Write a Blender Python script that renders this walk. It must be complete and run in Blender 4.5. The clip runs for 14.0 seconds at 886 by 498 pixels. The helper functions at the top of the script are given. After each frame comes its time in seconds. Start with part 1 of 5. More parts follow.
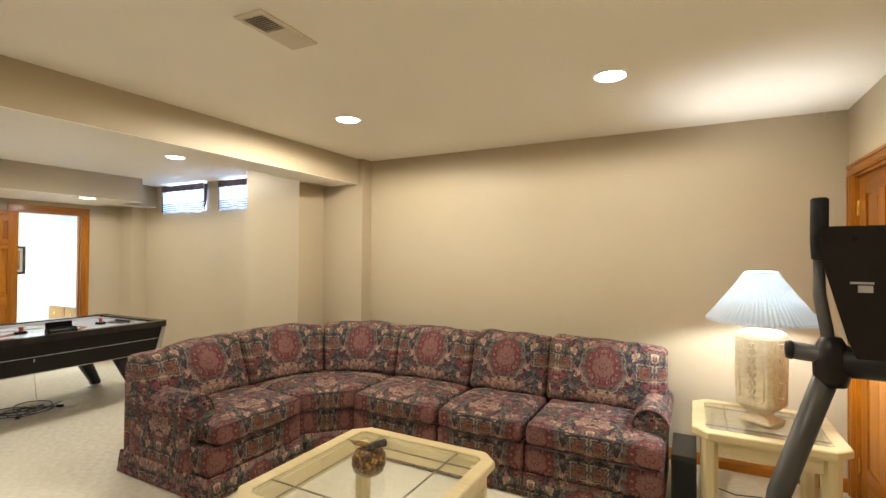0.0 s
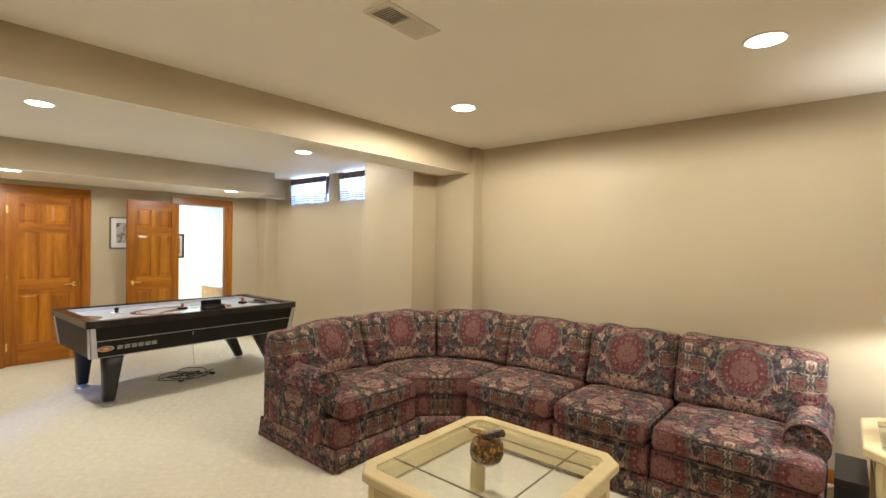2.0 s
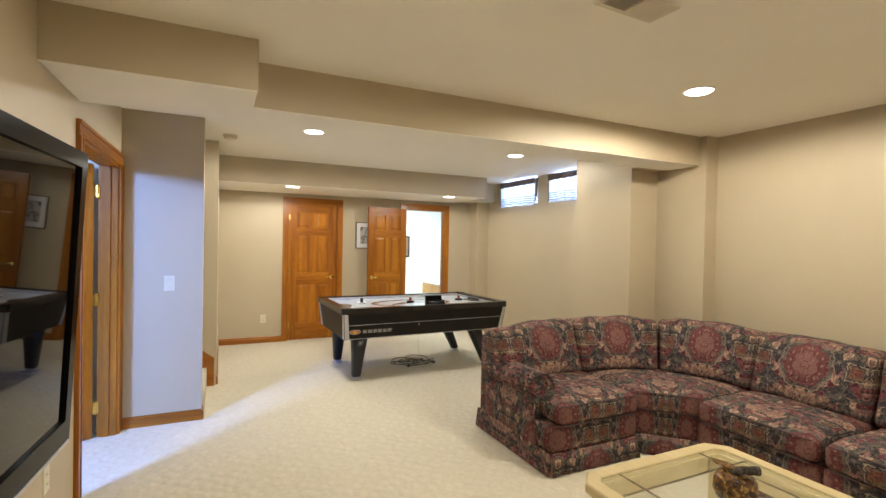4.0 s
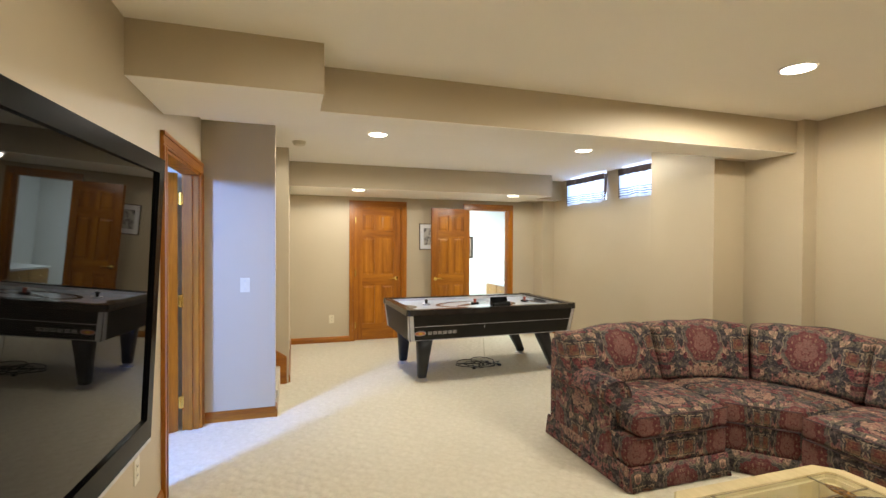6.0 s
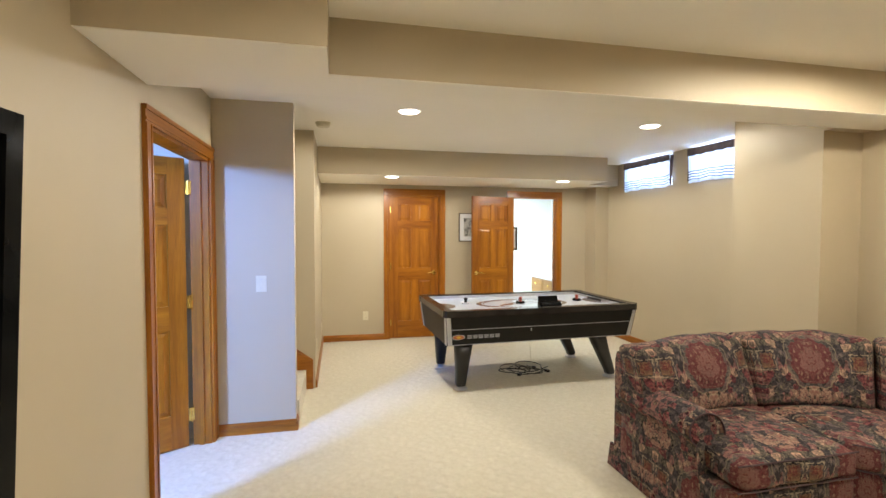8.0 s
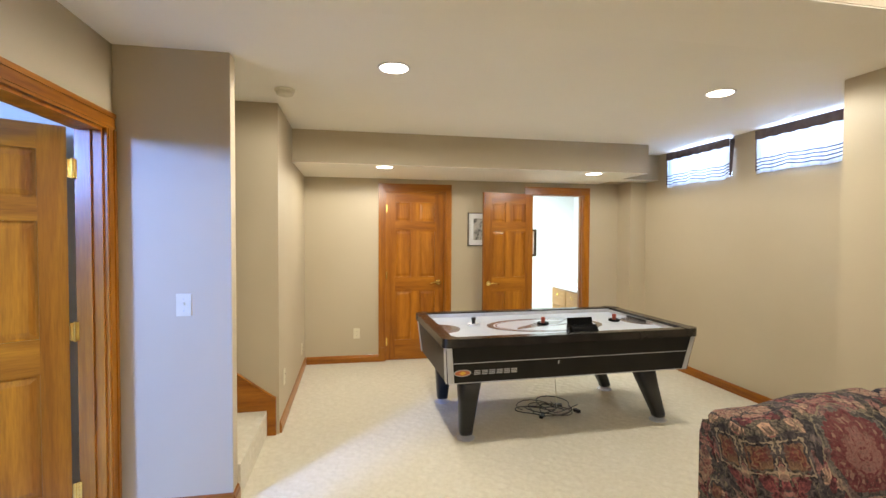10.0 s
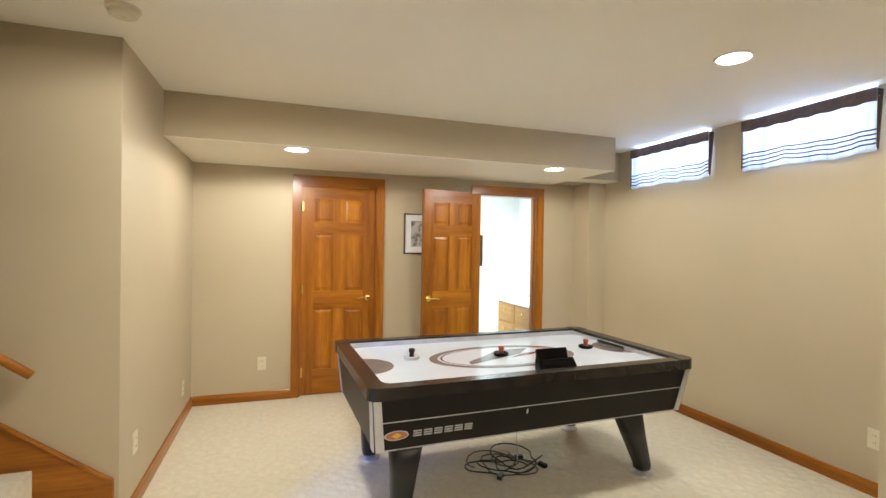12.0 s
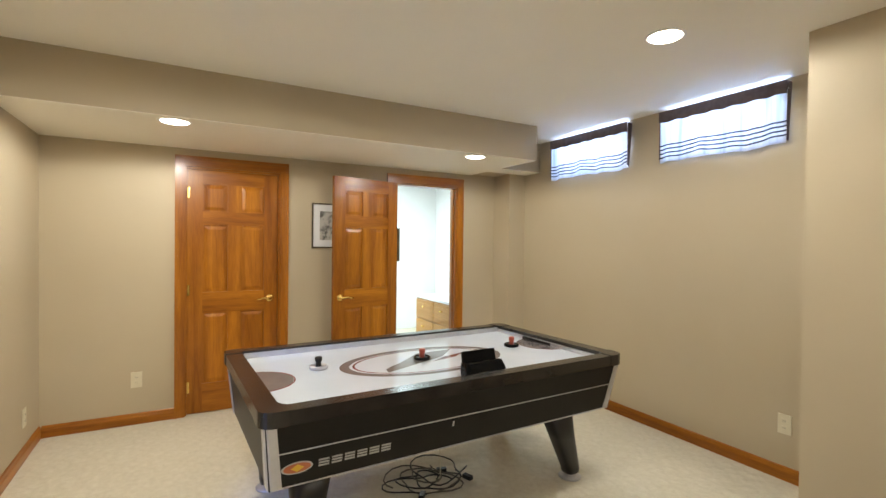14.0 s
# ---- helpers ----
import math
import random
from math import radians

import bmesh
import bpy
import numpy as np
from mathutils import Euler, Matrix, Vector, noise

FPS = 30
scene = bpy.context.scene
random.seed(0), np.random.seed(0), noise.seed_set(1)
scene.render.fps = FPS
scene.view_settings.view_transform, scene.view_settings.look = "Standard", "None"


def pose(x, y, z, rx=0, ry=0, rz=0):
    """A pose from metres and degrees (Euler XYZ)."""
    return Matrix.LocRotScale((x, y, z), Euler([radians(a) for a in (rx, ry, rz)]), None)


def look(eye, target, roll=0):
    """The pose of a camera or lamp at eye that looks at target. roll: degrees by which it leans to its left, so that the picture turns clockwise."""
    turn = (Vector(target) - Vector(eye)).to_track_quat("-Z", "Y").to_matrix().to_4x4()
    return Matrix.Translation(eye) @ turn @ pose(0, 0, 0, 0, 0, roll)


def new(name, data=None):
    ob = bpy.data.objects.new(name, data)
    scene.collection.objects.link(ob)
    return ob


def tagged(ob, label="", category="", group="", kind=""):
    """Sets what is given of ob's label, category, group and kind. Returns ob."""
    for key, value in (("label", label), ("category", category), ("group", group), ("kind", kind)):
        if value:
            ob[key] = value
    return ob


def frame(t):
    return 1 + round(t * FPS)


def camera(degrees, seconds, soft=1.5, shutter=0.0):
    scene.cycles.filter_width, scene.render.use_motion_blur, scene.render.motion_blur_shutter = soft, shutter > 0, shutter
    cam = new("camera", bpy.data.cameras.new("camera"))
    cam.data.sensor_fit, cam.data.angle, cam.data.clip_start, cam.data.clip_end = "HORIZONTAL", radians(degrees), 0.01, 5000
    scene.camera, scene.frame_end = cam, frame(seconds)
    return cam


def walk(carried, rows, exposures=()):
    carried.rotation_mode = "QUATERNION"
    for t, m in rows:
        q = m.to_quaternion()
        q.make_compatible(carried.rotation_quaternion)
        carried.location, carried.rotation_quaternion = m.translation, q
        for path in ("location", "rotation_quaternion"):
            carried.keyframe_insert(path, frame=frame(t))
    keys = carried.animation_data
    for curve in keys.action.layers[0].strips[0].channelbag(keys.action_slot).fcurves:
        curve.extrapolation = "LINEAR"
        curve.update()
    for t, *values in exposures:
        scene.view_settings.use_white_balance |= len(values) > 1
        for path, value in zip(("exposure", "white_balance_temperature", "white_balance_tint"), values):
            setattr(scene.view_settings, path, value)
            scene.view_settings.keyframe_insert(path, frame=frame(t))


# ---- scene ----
cam = camera(86.7, 14.0)
PATH = [
    (0, (0.202, -0.005, 1.51), (-0.738, 1.76, 1.539), 0.4),
    (0.5, (0.179, -0.001, 1.507), (-0.811, 1.737, 1.52), 0.7),
    (1, (0.146, 0.004, 1.51), (-0.928, 1.691, 1.503), 0.9),
    (1.5, (0.126, 0.001, 1.507), (-1.048, 1.621, 1.489), 0.9),
    (2, (0.108, -0.013, 1.505), (-1.192, 1.507, 1.484), 0.9),
    (2.5, (0.078, -0.027, 1.504), (-1.38, 1.342, 1.481), 1.0),
    (3, (0.053, -0.053, 1.502), (-1.557, 1.134, 1.476), 1.2),
    (3.5, (0.036, -0.069, 1.5), (-1.692, 0.938, 1.472), 1.2),
    (4, (0.027, -0.081, 1.499), (-1.781, 0.773, 1.471), 1.1),
    (6.5, (-0.143, -0.063, 1.495), (-2.057, 0.516, 1.456), 0.2),
    (7, (-0.284, -0.031, 1.507), (-2.21, 0.505, 1.451), 0.2),
    (7.5, (-0.449, 0.024, 1.516), (-2.389, 0.506, 1.447), 0.2),
    (8, (-0.598, 0.11, 1.522), (-2.549, 0.545, 1.448), 0.1),
    (10.5, (-1.871, 0.515, 1.495), (-3.835, 0.89, 1.438), 0.3),
    (11, (-2.134, 0.585, 1.478), (-4.088, 1.011, 1.437), 0.5),
    (11.5, (-2.368, 0.611, 1.492), (-4.3, 1.128, 1.46), 0.9),
    (12, (-2.534, 0.653, 1.481), (-4.427, 1.297, 1.461), 0.9),
    (12.5, (-2.668, 0.704, 1.462), (-4.51, 1.482, 1.435), 0.7),
    (13, (-2.779, 0.751, 1.454), (-4.574, 1.632, 1.417), 0.6),
    (13.5, (-2.85, 0.773, 1.444), (-4.612, 1.718, 1.408), 0.6),
    (14, (-2.867, 0.784, 1.446), (-4.615, 1.755, 1.417), 0.7),
]
walk(cam, [(t, look(eye, target, roll)) for t, eye, target, roll in PATH],
     exposures=[(0, -0.10), (2.5, -0.18), (4, -0.18), (8, -0.12), (11, -0.14), (12.5, -0.09), (14, -0.34)])

world = bpy.data.worlds.new("world")
scene.world = world
world.use_nodes = True
_n, _l = world.node_tree.nodes, world.node_tree.links
sky = _n.new("ShaderNodeTexSky")
sky.sky_type, sky.sun_disc, sky.sun_elevation, sky.sun_rotation = "NISHITA", False, radians(35), radians(200)
_l.new(sky.outputs[0], _n["Background"].inputs[0])
_n["Background"].inputs[1].default_value = 0.08


def lamp(name, kind, m, energy, colour, **more):
    data = bpy.data.lights.new(name, kind)
    data.energy, data.color = energy, colour
    for key, value in more.items():
        if key == "size":
            if kind == "AREA":
                data.size = value
            else:
                data.shadow_soft_size = value
        elif key == "size_y":
            data.shape, data.size_y = "RECTANGLE", value
        elif key == "spot":
            data.spot_size, data.spot_blend = radians(value), 0.24
    ob = new(name, data)
    ob.matrix_world = m
    return ob


CEIL = 2.484
WARM = (0.925, 0.85, 0.715)
WHITER = (0.90, 0.862, 0.775)
# the third can, at (-0.19, 0.45), is unseen: added as fill from behind
CANS = [(-1.98, 2.63, CEIL), (-0.19, 2.63, CEIL), (-0.19, 0.45, CEIL), (-4.36, 0.67, CEIL), (-4.39, 2.88, CEIL), (-6.25, 0.74, 2.18), (-6.25, 2.97, 2.18), (-1.64, 0.42, CEIL)]
CAN_POWER = [146, 84, 44, 130, 68, 84, 54, 18]
for (x, y, z), power in zip(CANS, CAN_POWER):
    lamp("can_light", "SPOT", pose(x, y, z - 0.012), power, WARM if x > -3 else WHITER, size=0.06, spot=179)
lamp("table_lamp_light", "POINT", pose(0.56, 3.35, 1.27), 52, (0.95, 0.97, 1.0), size=0.05)
# daylight from the two high windows, the room behind the south door and the room behind the open far door
lamp("window_daylight", "AREA", pose(-5.99, 4.33, 2.30, -90, 0, 0), 16, (0.46, 0.62, 1.0), size=0.85, size_y=0.34)
lamp("window_daylight", "AREA", pose(-4.80, 4.33, 2.30, -90, 0, 0), 16, (0.46, 0.62, 1.0), size=0.85, size_y=0.34)
lamp("side_room_daylight", "AREA", look((-1.50, -2.70, 2.24), (-4.0, -0.6, 0.9)), 400, (0.17, 0.34, 1.0), size=0.55, size_y=0.36)
lamp("far_room_light", "AREA", pose(-8.6, 3.0, 2.38), 92, (0.80, 0.97, 1.0), size=1.2, size_y=1.2)


# ---- materials ----
def nodes_of(name, rough=0.5, metal=0.0):
    m = bpy.data.materials.new(name)
    m.use_nodes = True
    n, l = m.node_tree.nodes, m.node_tree.links
    b = n["Principled BSDF"]
    b.inputs["Roughness"].default_value, b.inputs["Metallic"].default_value = rough, metal
    return m, n, l, b


def coords(n, l, scale=(1, 1, 1), kind="Object"):
    tc, mp = n.new("ShaderNodeTexCoord"), n.new("ShaderNodeMapping")
    mp.inputs["Scale"].default_value = scale
    l.new(tc.outputs[kind], mp.inputs[0])
    return mp.outputs[0]


def noise_of(n, l, vec, scale, detail=3, rough=0.5, distortion=0.0):
    t = n.new("ShaderNodeTexNoise")
    t.inputs["Scale"].default_value, t.inputs["Detail"].default_value = scale, detail
    t.inputs["Roughness"].default_value, t.inputs["Distortion"].default_value = rough, distortion
    l.new(vec, t.inputs["Vector"])
    return t.outputs["Fac"]


def ramp(n, l, fac, *stops, step=False):
    r = n.new("ShaderNodeValToRGB")
    e = r.color_ramp.elements
    while len(e) < len(stops):
        e.new(0.5)
    for el, (p, c) in zip(e, stops):
        el.position, el.color = p, (*c, 1)
    if step:
        r.color_ramp.interpolation = "CONSTANT"
    l.new(fac, r.inputs[0])
    return r.outputs[0]


def mix(n, l, fac, a, b, mode="MIX"):
    m = n.new("ShaderNodeMix")
    m.data_type, m.blend_type = "RGBA", mode
    for s, v in ((0, fac), (6, a), (7, b)):
        if hasattr(v, "is_linked"):
            l.new(v, m.inputs[s])
        else:
            m.inputs[s].default_value = v if s == 0 else (*v, 1)
    return m.outputs[2]


def bump(n, l, b, height, strength=0.3, distance=0.002):
    k = n.new("ShaderNodeBump")
    k.inputs["Strength"].default_value, k.inputs["Distance"].default_value = strength, distance
    l.new(height, k.inputs["Height"])
    l.new(k.outputs[0], b.inputs["Normal"])


def two_tone(name, a, b_, scale, rough=0.5, metal=0.0, grain=60, strength=0.2, distance=0.001, stretch=(1, 1, 1)):
    """A surface that wanders between two colours, with a fine relief."""
    m, n, l, b = nodes_of(name, rough, metal)
    v = coords(n, l, stretch)
    l.new(ramp(n, l, noise_of(n, l, v, scale, 4), (0.35, a), (0.65, b_)), b.inputs["Base Color"])
    bump(n, l, b, noise_of(n, l, v, grain, 3), strength, distance)
    return m


def wood_material(name, dark, light, axis, rough=0.32, fine=34.0, streaks=0.6):
    """Straight-grained wood; axis 0, 1, 2: the way the grain runs."""
    m, n, l, b = nodes_of(name, rough)
    s = [1.0, 1.0, 1.0]
    s[axis] = 0.07
    v = coords(n, l, s)
    big = noise_of(n, l, v, 9, 4, 0.6, 0.8)
    small = noise_of(n, l, v, fine * 4, 3, 0.6)
    col = ramp(n, l, big, (0.25, dark), (0.5, tuple((p + q) / 2 for p, q in zip(dark, light))), (0.75, light))
    streak = ramp(n, l, small, (0.35, (0.68, 0.62, 0.55)), (0.6, (1, 1, 1)))
    l.new(mix(n, l, streaks, col, streak, "MULTIPLY"), b.inputs["Base Color"])
    b.inputs["Specular IOR Level"].default_value = 0.35
    b.inputs["Coat Weight"].default_value, b.inputs["Coat Roughness"].default_value = 0.15, 0.16
    bump(n, l, b, small, 0.08, 0.0006)
    return m


PAINT = two_tone("wall_paint", (0.485, 0.408, 0.280), (0.510, 0.432, 0.302), 1.3, 0.55, grain=260, strength=0.12, distance=0.0012)
CEILING_PAINT = two_tone("ceiling_paint", (0.90, 0.865, 0.76), (0.925, 0.89, 0.79), 1.1, 0.7, grain=200, strength=0.1)
OAK_Z = wood_material("honey_oak_upright", (0.185, 0.048, 0.003), (0.52, 0.196, 0.012), 2)
OAK_X = wood_material("honey_oak_along_x", (0.185, 0.048, 0.003), (0.52, 0.196, 0.012), 0)
OAK_Y = wood_material("honey_oak_along_y", (0.185, 0.048, 0.003), (0.52, 0.196, 0.012), 1)
BLOND = wood_material("blond_wood", (0.56, 0.45, 0.235), (0.66, 0.55, 0.32), 0, 0.4, 20, 0.2)
def dull(m, level):
    """Less surface gloss for a dark finish."""
    m.node_tree.nodes["Principled BSDF"].inputs["Specular IOR Level"].default_value = level
    return m


BRASS = two_tone("brass", (0.80, 0.55, 0.15), (0.88, 0.64, 0.20), 20, 0.25, 1.0)
BLACK = dull(two_tone("black_laminate", (0.010, 0.009, 0.008), (0.015, 0.013, 0.012), 8, 0.38), 0.3)
BLACK_GLOSS = dull(two_tone("black_gloss_plastic", (0.004, 0.004, 0.004), (0.006, 0.006, 0.006), 5, 0.16, strength=0.01), 0.05)
SILVER = two_tone("silver_plastic", (0.50, 0.50, 0.52), (0.58, 0.58, 0.60), 12, 0.35, 0.6)
WHITE_PLASTIC = two_tone("ivory_plastic", (0.66, 0.61, 0.46), (0.70, 0.65, 0.50), 12, 0.35)
WHITE_PAINT = two_tone("white_paint", (0.80, 0.80, 0.80), (0.83, 0.83, 0.83), 3, 0.5)


def glow_material(name, colour, strength):
    m, n, l, b = nodes_of(name, 0.6)
    b.inputs["Base Color"].default_value = (0.8, 0.8, 0.8, 1)
    b.inputs["Emission Color"].default_value, b.inputs["Emission Strength"].default_value = (*colour, 1), strength
    return m


def carpet():
    """Cut pile with small raised tufts set in loose diagonal rows."""
    m, n, l, b = nodes_of("cut_pile_carpet", 0.95)
    v = coords(n, l)
    t = n.new("ShaderNodeTexVoronoi")
    t.feature, t.inputs["Smoothness"].default_value = "SMOOTH_F1", 0.35
    t.inputs["Scale"].default_value, t.inputs["Randomness"].default_value = 13.0, 0.62
    turned_ = n.new("ShaderNodeMapping")
    turned_.inputs["Rotation"].default_value = (0, 0, radians(38))
    l.new(mix(n, l, 0.03, v, noise_colour(n, l, v, 7)), turned_.inputs[0])
    l.new(turned_.outputs[0], t.inputs["Vector"])
    fine, clumps = noise_of(n, l, v, 320, 2), noise_of(n, l, v, 34, 3, 0.6)
    tuft = ramp(n, l, t.outputs["Distance"], (0.05, (1, 1, 1)), (0.55, (0, 0, 0)))
    shade = ramp(n, l, t.outputs["Distance"], (0.10, (1, 1, 1)), (0.55, (0.955, 0.95, 0.935)))
    base = ramp(n, l, noise_of(n, l, v, 1.3, 3), (0.3, (0.735, 0.688, 0.562)), (0.7, (0.765, 0.718, 0.59)))
    speck = ramp(n, l, fine, (0.3, (0.88, 0.86, 0.83)), (0.7, (1, 1, 1)))
    worn = ramp(n, l, clumps, (0.35, (0.93, 0.92, 0.90)), (0.6, (1, 1, 1)))
    l.new(mix(n, l, 1.0, mix(n, l, 1.0, mix(n, l, 1.0, base, speck, "MULTIPLY"), shade, "MULTIPLY"), worn, "MULTIPLY"), b.inputs["Base Color"])
    both, low = n.new("ShaderNodeMath"), n.new("ShaderNodeMath")
    both.operation, both.inputs[1].default_value = "MULTIPLY_ADD", 0.12
    low.operation, low.inputs[1].default_value = "MULTIPLY_ADD", 0.45
    l.new(fine, both.inputs[0])
    l.new(clumps, low.inputs[0])
    l.new(tuft, low.inputs[2])
    l.new(low.outputs[0], both.inputs[2])
    bump(n, l, b, both.outputs[0], 0.6, 0.012)
    return m


def noise_colour(n, l, vec, scale):
    t = n.new("ShaderNodeTexNoise")
    t.inputs["Scale"].default_value = scale
    l.new(vec, t.inputs["Vector"])
    return t.outputs["Color"]


CARPET = carpet()
CAN_GLOW = glow_material("can_bulb_glow", (1.0, 0.90, 0.74), 14)


# ---- mesh helpers ----
def box(bm, x0, x1, y0, y1, z0, z1, m=None):
    p = [(x, y, z) for x in (x0, x1) for y in (y0, y1) for z in (z0, z1)]
    vs = [bm.verts.new(m @ Vector(q) if m else q) for q in p]
    for f in ((0, 1, 3, 2), (4, 6, 7, 5), (0, 4, 5, 1), (2, 3, 7, 6), (0, 2, 6, 4), (1, 5, 7, 3)):
        bm.faces.new([vs[i] for i in f])
    return vs


def bevelled(bm, width=0.003, segments=2, angle=30):
    edges = [e for e in bm.edges if e.is_manifold and e.calc_face_angle(0) > radians(angle)]
    bmesh.ops.bevel(bm, geom=edges, offset=width, segments=segments, affect="EDGES", profile=0.5, clamp_overlap=True)
    return bm


def boxes(*specs, bevel=0.0, m=None, segments=2):
    bm = bmesh.new()
    for s in specs:
        box(bm, *s, m=m)
    if bevel:
        bevelled(bm, bevel, segments)
    return bm


def part(name, bm, material, parent=None, label="", kind="", smooth=False, at=None):
    """One mesh object from a bmesh, under a thing or a part if a parent is given."""
    bmesh.ops.recalc_face_normals(bm, faces=bm.faces)
    data = bpy.data.meshes.new(name)
    if smooth:
        for f in bm.faces:
            f.smooth = True
    bm.to_mesh(data)
    bm.free()
    for mat in material if isinstance(material, (list, tuple)) else [material]:
        data.materials.append(mat)
    ob = new(name, data)
    ob.parent = parent
    if at is not None:
        ob.matrix_basis = at
    return tagged(ob, label=label, kind=kind)


def thing(name, m, label, category, group=""):
    ob = new(name)
    ob.matrix_world = m
    return tagged(ob, label=label, category=category, group=group)


def prism(bm, points, z0, z1, m=None):
    """A closed upright prism over a plan outline."""
    low = [bm.verts.new(m @ Vector((x, y, z0)) if m else (x, y, z0)) for x, y in points]
    top = [bm.verts.new(m @ Vector((x, y, z1)) if m else (x, y, z1)) for x, y in points]
    bm.faces.new(low[::-1])
    bm.faces.new(top)
    for i in range(len(points)):
        j = (i + 1) % len(points)
        bm.faces.new((low[i], low[j], top[j], top[i]))


def loft(bm, rings, closed=True, caps=True):
    """Skin through rings of points with equal counts."""
    rows = [[bm.verts.new(p) for p in r] for r in rings]
    k = len(rows[0])
    for a, b in zip(rows, rows[1:]):
        for i in range(k if closed else k - 1):
            j = (i + 1) % k
            bm.faces.new((a[i], a[j], b[j], b[i]))
    if caps:
        bm.faces.new(rows[0][::-1])
        bm.faces.new(rows[-1])
    return rows


def turned(bm, profile, sides=24, m=None):
    """A turned body from (radius, height) pairs."""
    rings = [[Vector((max(r, 1e-4) * math.cos(2 * math.pi * i / sides), max(r, 1e-4) * math.sin(2 * math.pi * i / sides), z)) for i in range(sides)] for r, z in profile]
    if m:
        rings = [[m @ p for p in r] for r in rings]
    loft(bm, rings)


def tube(bm, path, radius, sides=8):
    """A round tube along a path; radius: a number or one for each point."""
    pts = [Vector(p) for p in path]
    rings = []
    for i, p in enumerate(pts):
        d = (pts[min(i + 1, len(pts) - 1)] - pts[max(i - 1, 0)]).normalized()
        side = d.cross(Vector((0, 0, 1)))
        side = side.normalized() if side.length > 0.05 else Vector((1, 0, 0))
        up = side.cross(d).normalized()
        r = radius[i] if isinstance(radius, (list, tuple)) else radius
        rings.append([p + r * (math.cos(2 * math.pi * k / sides) * side + math.sin(2 * math.pi * k / sides) * up) for k in range(sides)])
    loft(bm, rings)


# ---- structure ----
def structure(name, bm, material, label=""):
    return part(name, bm, material, None, label, "structure")


X_FAR, X_EAST, Y_WIN, Y_SOUTH, Y_STAIR = -7.205, 1.10, 4.05, -0.785, -0.115
structure("floor", boxes((-11.0, 1.6, -3.2, 5.6, -0.12, 0.0)), CARPET, "cream patterned carpet floor")
structure("ceiling", boxes((X_FAR - 0.1, X_EAST + 0.1, -3.2, Y_WIN + 0.3, CEIL, CEIL + 0.2)), CEILING_PAINT, "cream painted plasterboard ceiling")
# far wall with its two door openings
D1, D2, DH = (0.80, 1.54), (2.62, 3.36), 2.035
structure("wall_west", boxes((X_FAR - 0.12, X_FAR, Y_STAIR - 0.12, D1[0], 0, CEIL), (X_FAR - 0.12, X_FAR, D1[1], D2[0], 0, CEIL), (X_FAR - 0.12, X_FAR, D2[1], Y_WIN + 0.3, 0, CEIL),
                           (X_FAR - 0.12, X_FAR, D1[0], D1[1], DH, CEIL), (X_FAR - 0.12, X_FAR, D2[0], D2[1], DH, CEIL)), PAINT, "beige painted wall")
W1, W2, WZ = (-6.42, -5.56), (-5.20, -4.39), (2.09, 2.45)
structure("wall_north", boxes((X_FAR, W1[0], Y_WIN, Y_WIN + 0.3, 0, CEIL), (W1[1], W2[0], Y_WIN, Y_WIN + 0.3, 0, CEIL), (W2[1], -3.25, Y_WIN, Y_WIN + 0.3, 0, CEIL),
                            (W1[0], W1[1], Y_WIN, Y_WIN + 0.3, 0, WZ[0]), (W2[0], W2[1], Y_WIN, Y_WIN + 0.3, 0, WZ[0])), PAINT, "beige painted wall with two high windows")
structure("column", boxes((-4.01, -3.25, 3.43, Y_WIN, 0, CEIL)), PAINT, "beige painted boxed column")
structure("pilaster", boxes((-3.25, -2.74, 3.78, 4.35, 0, CEIL)), PAINT, "beige painted pilaster")
structure("wall_north_sofa", boxes((-2.74, X_EAST + 0.12, 3.93, 4.35, 0, CEIL)), PAINT, "beige painted wall behind the sofa")
structure("corner_chase", boxes((X_FAR, -6.92, 3.84, Y_WIN, 0, 2.185)), PAINT, "beige painted corner chase")
E0, E1 = 3.02, 3.82
structure("wall_east", boxes((X_EAST, X_EAST + 0.12, -0.9, E0, 0, CEIL), (X_EAST, X_EAST + 0.12, E1, 3.93, 0, CEIL), (X_EAST, X_EAST + 0.12, E0, E1, DH, CEIL)), PAINT, "beige painted wall")
S0, S1 = -4.212, -3.15
structure("wall_south", boxes((S1, X_EAST + 0.12, Y_SOUTH - 0.12, Y_SOUTH, 0, CEIL), (S0, S1, Y_SOUTH - 0.12, Y_SOUTH, DH + 0.01, CEIL), (-4.31, S0, Y_SOUTH - 0.12, Y_SOUTH, 0, CEIL)), PAINT, "beige painted wall")
structure("wall_stair_side", boxes((-4.41, -4.31, -3.0, -0.215, 0, CEIL)), PAINT, "beige painted partition beside the stairs")
structure("wall_stair", boxes((-5.39, -5.27, -3.0, Y_STAIR, 0, CEIL), (X_FAR, -5.39, Y_STAIR - 0.12, Y_STAIR, 0, CEIL)), PAINT, "beige painted wall beside the stairs")
structure("wall_stair_end", boxes((-5.27, -4.41, -3.1, -3.0, 0, CEIL)), PAINT, "beige painted wall")
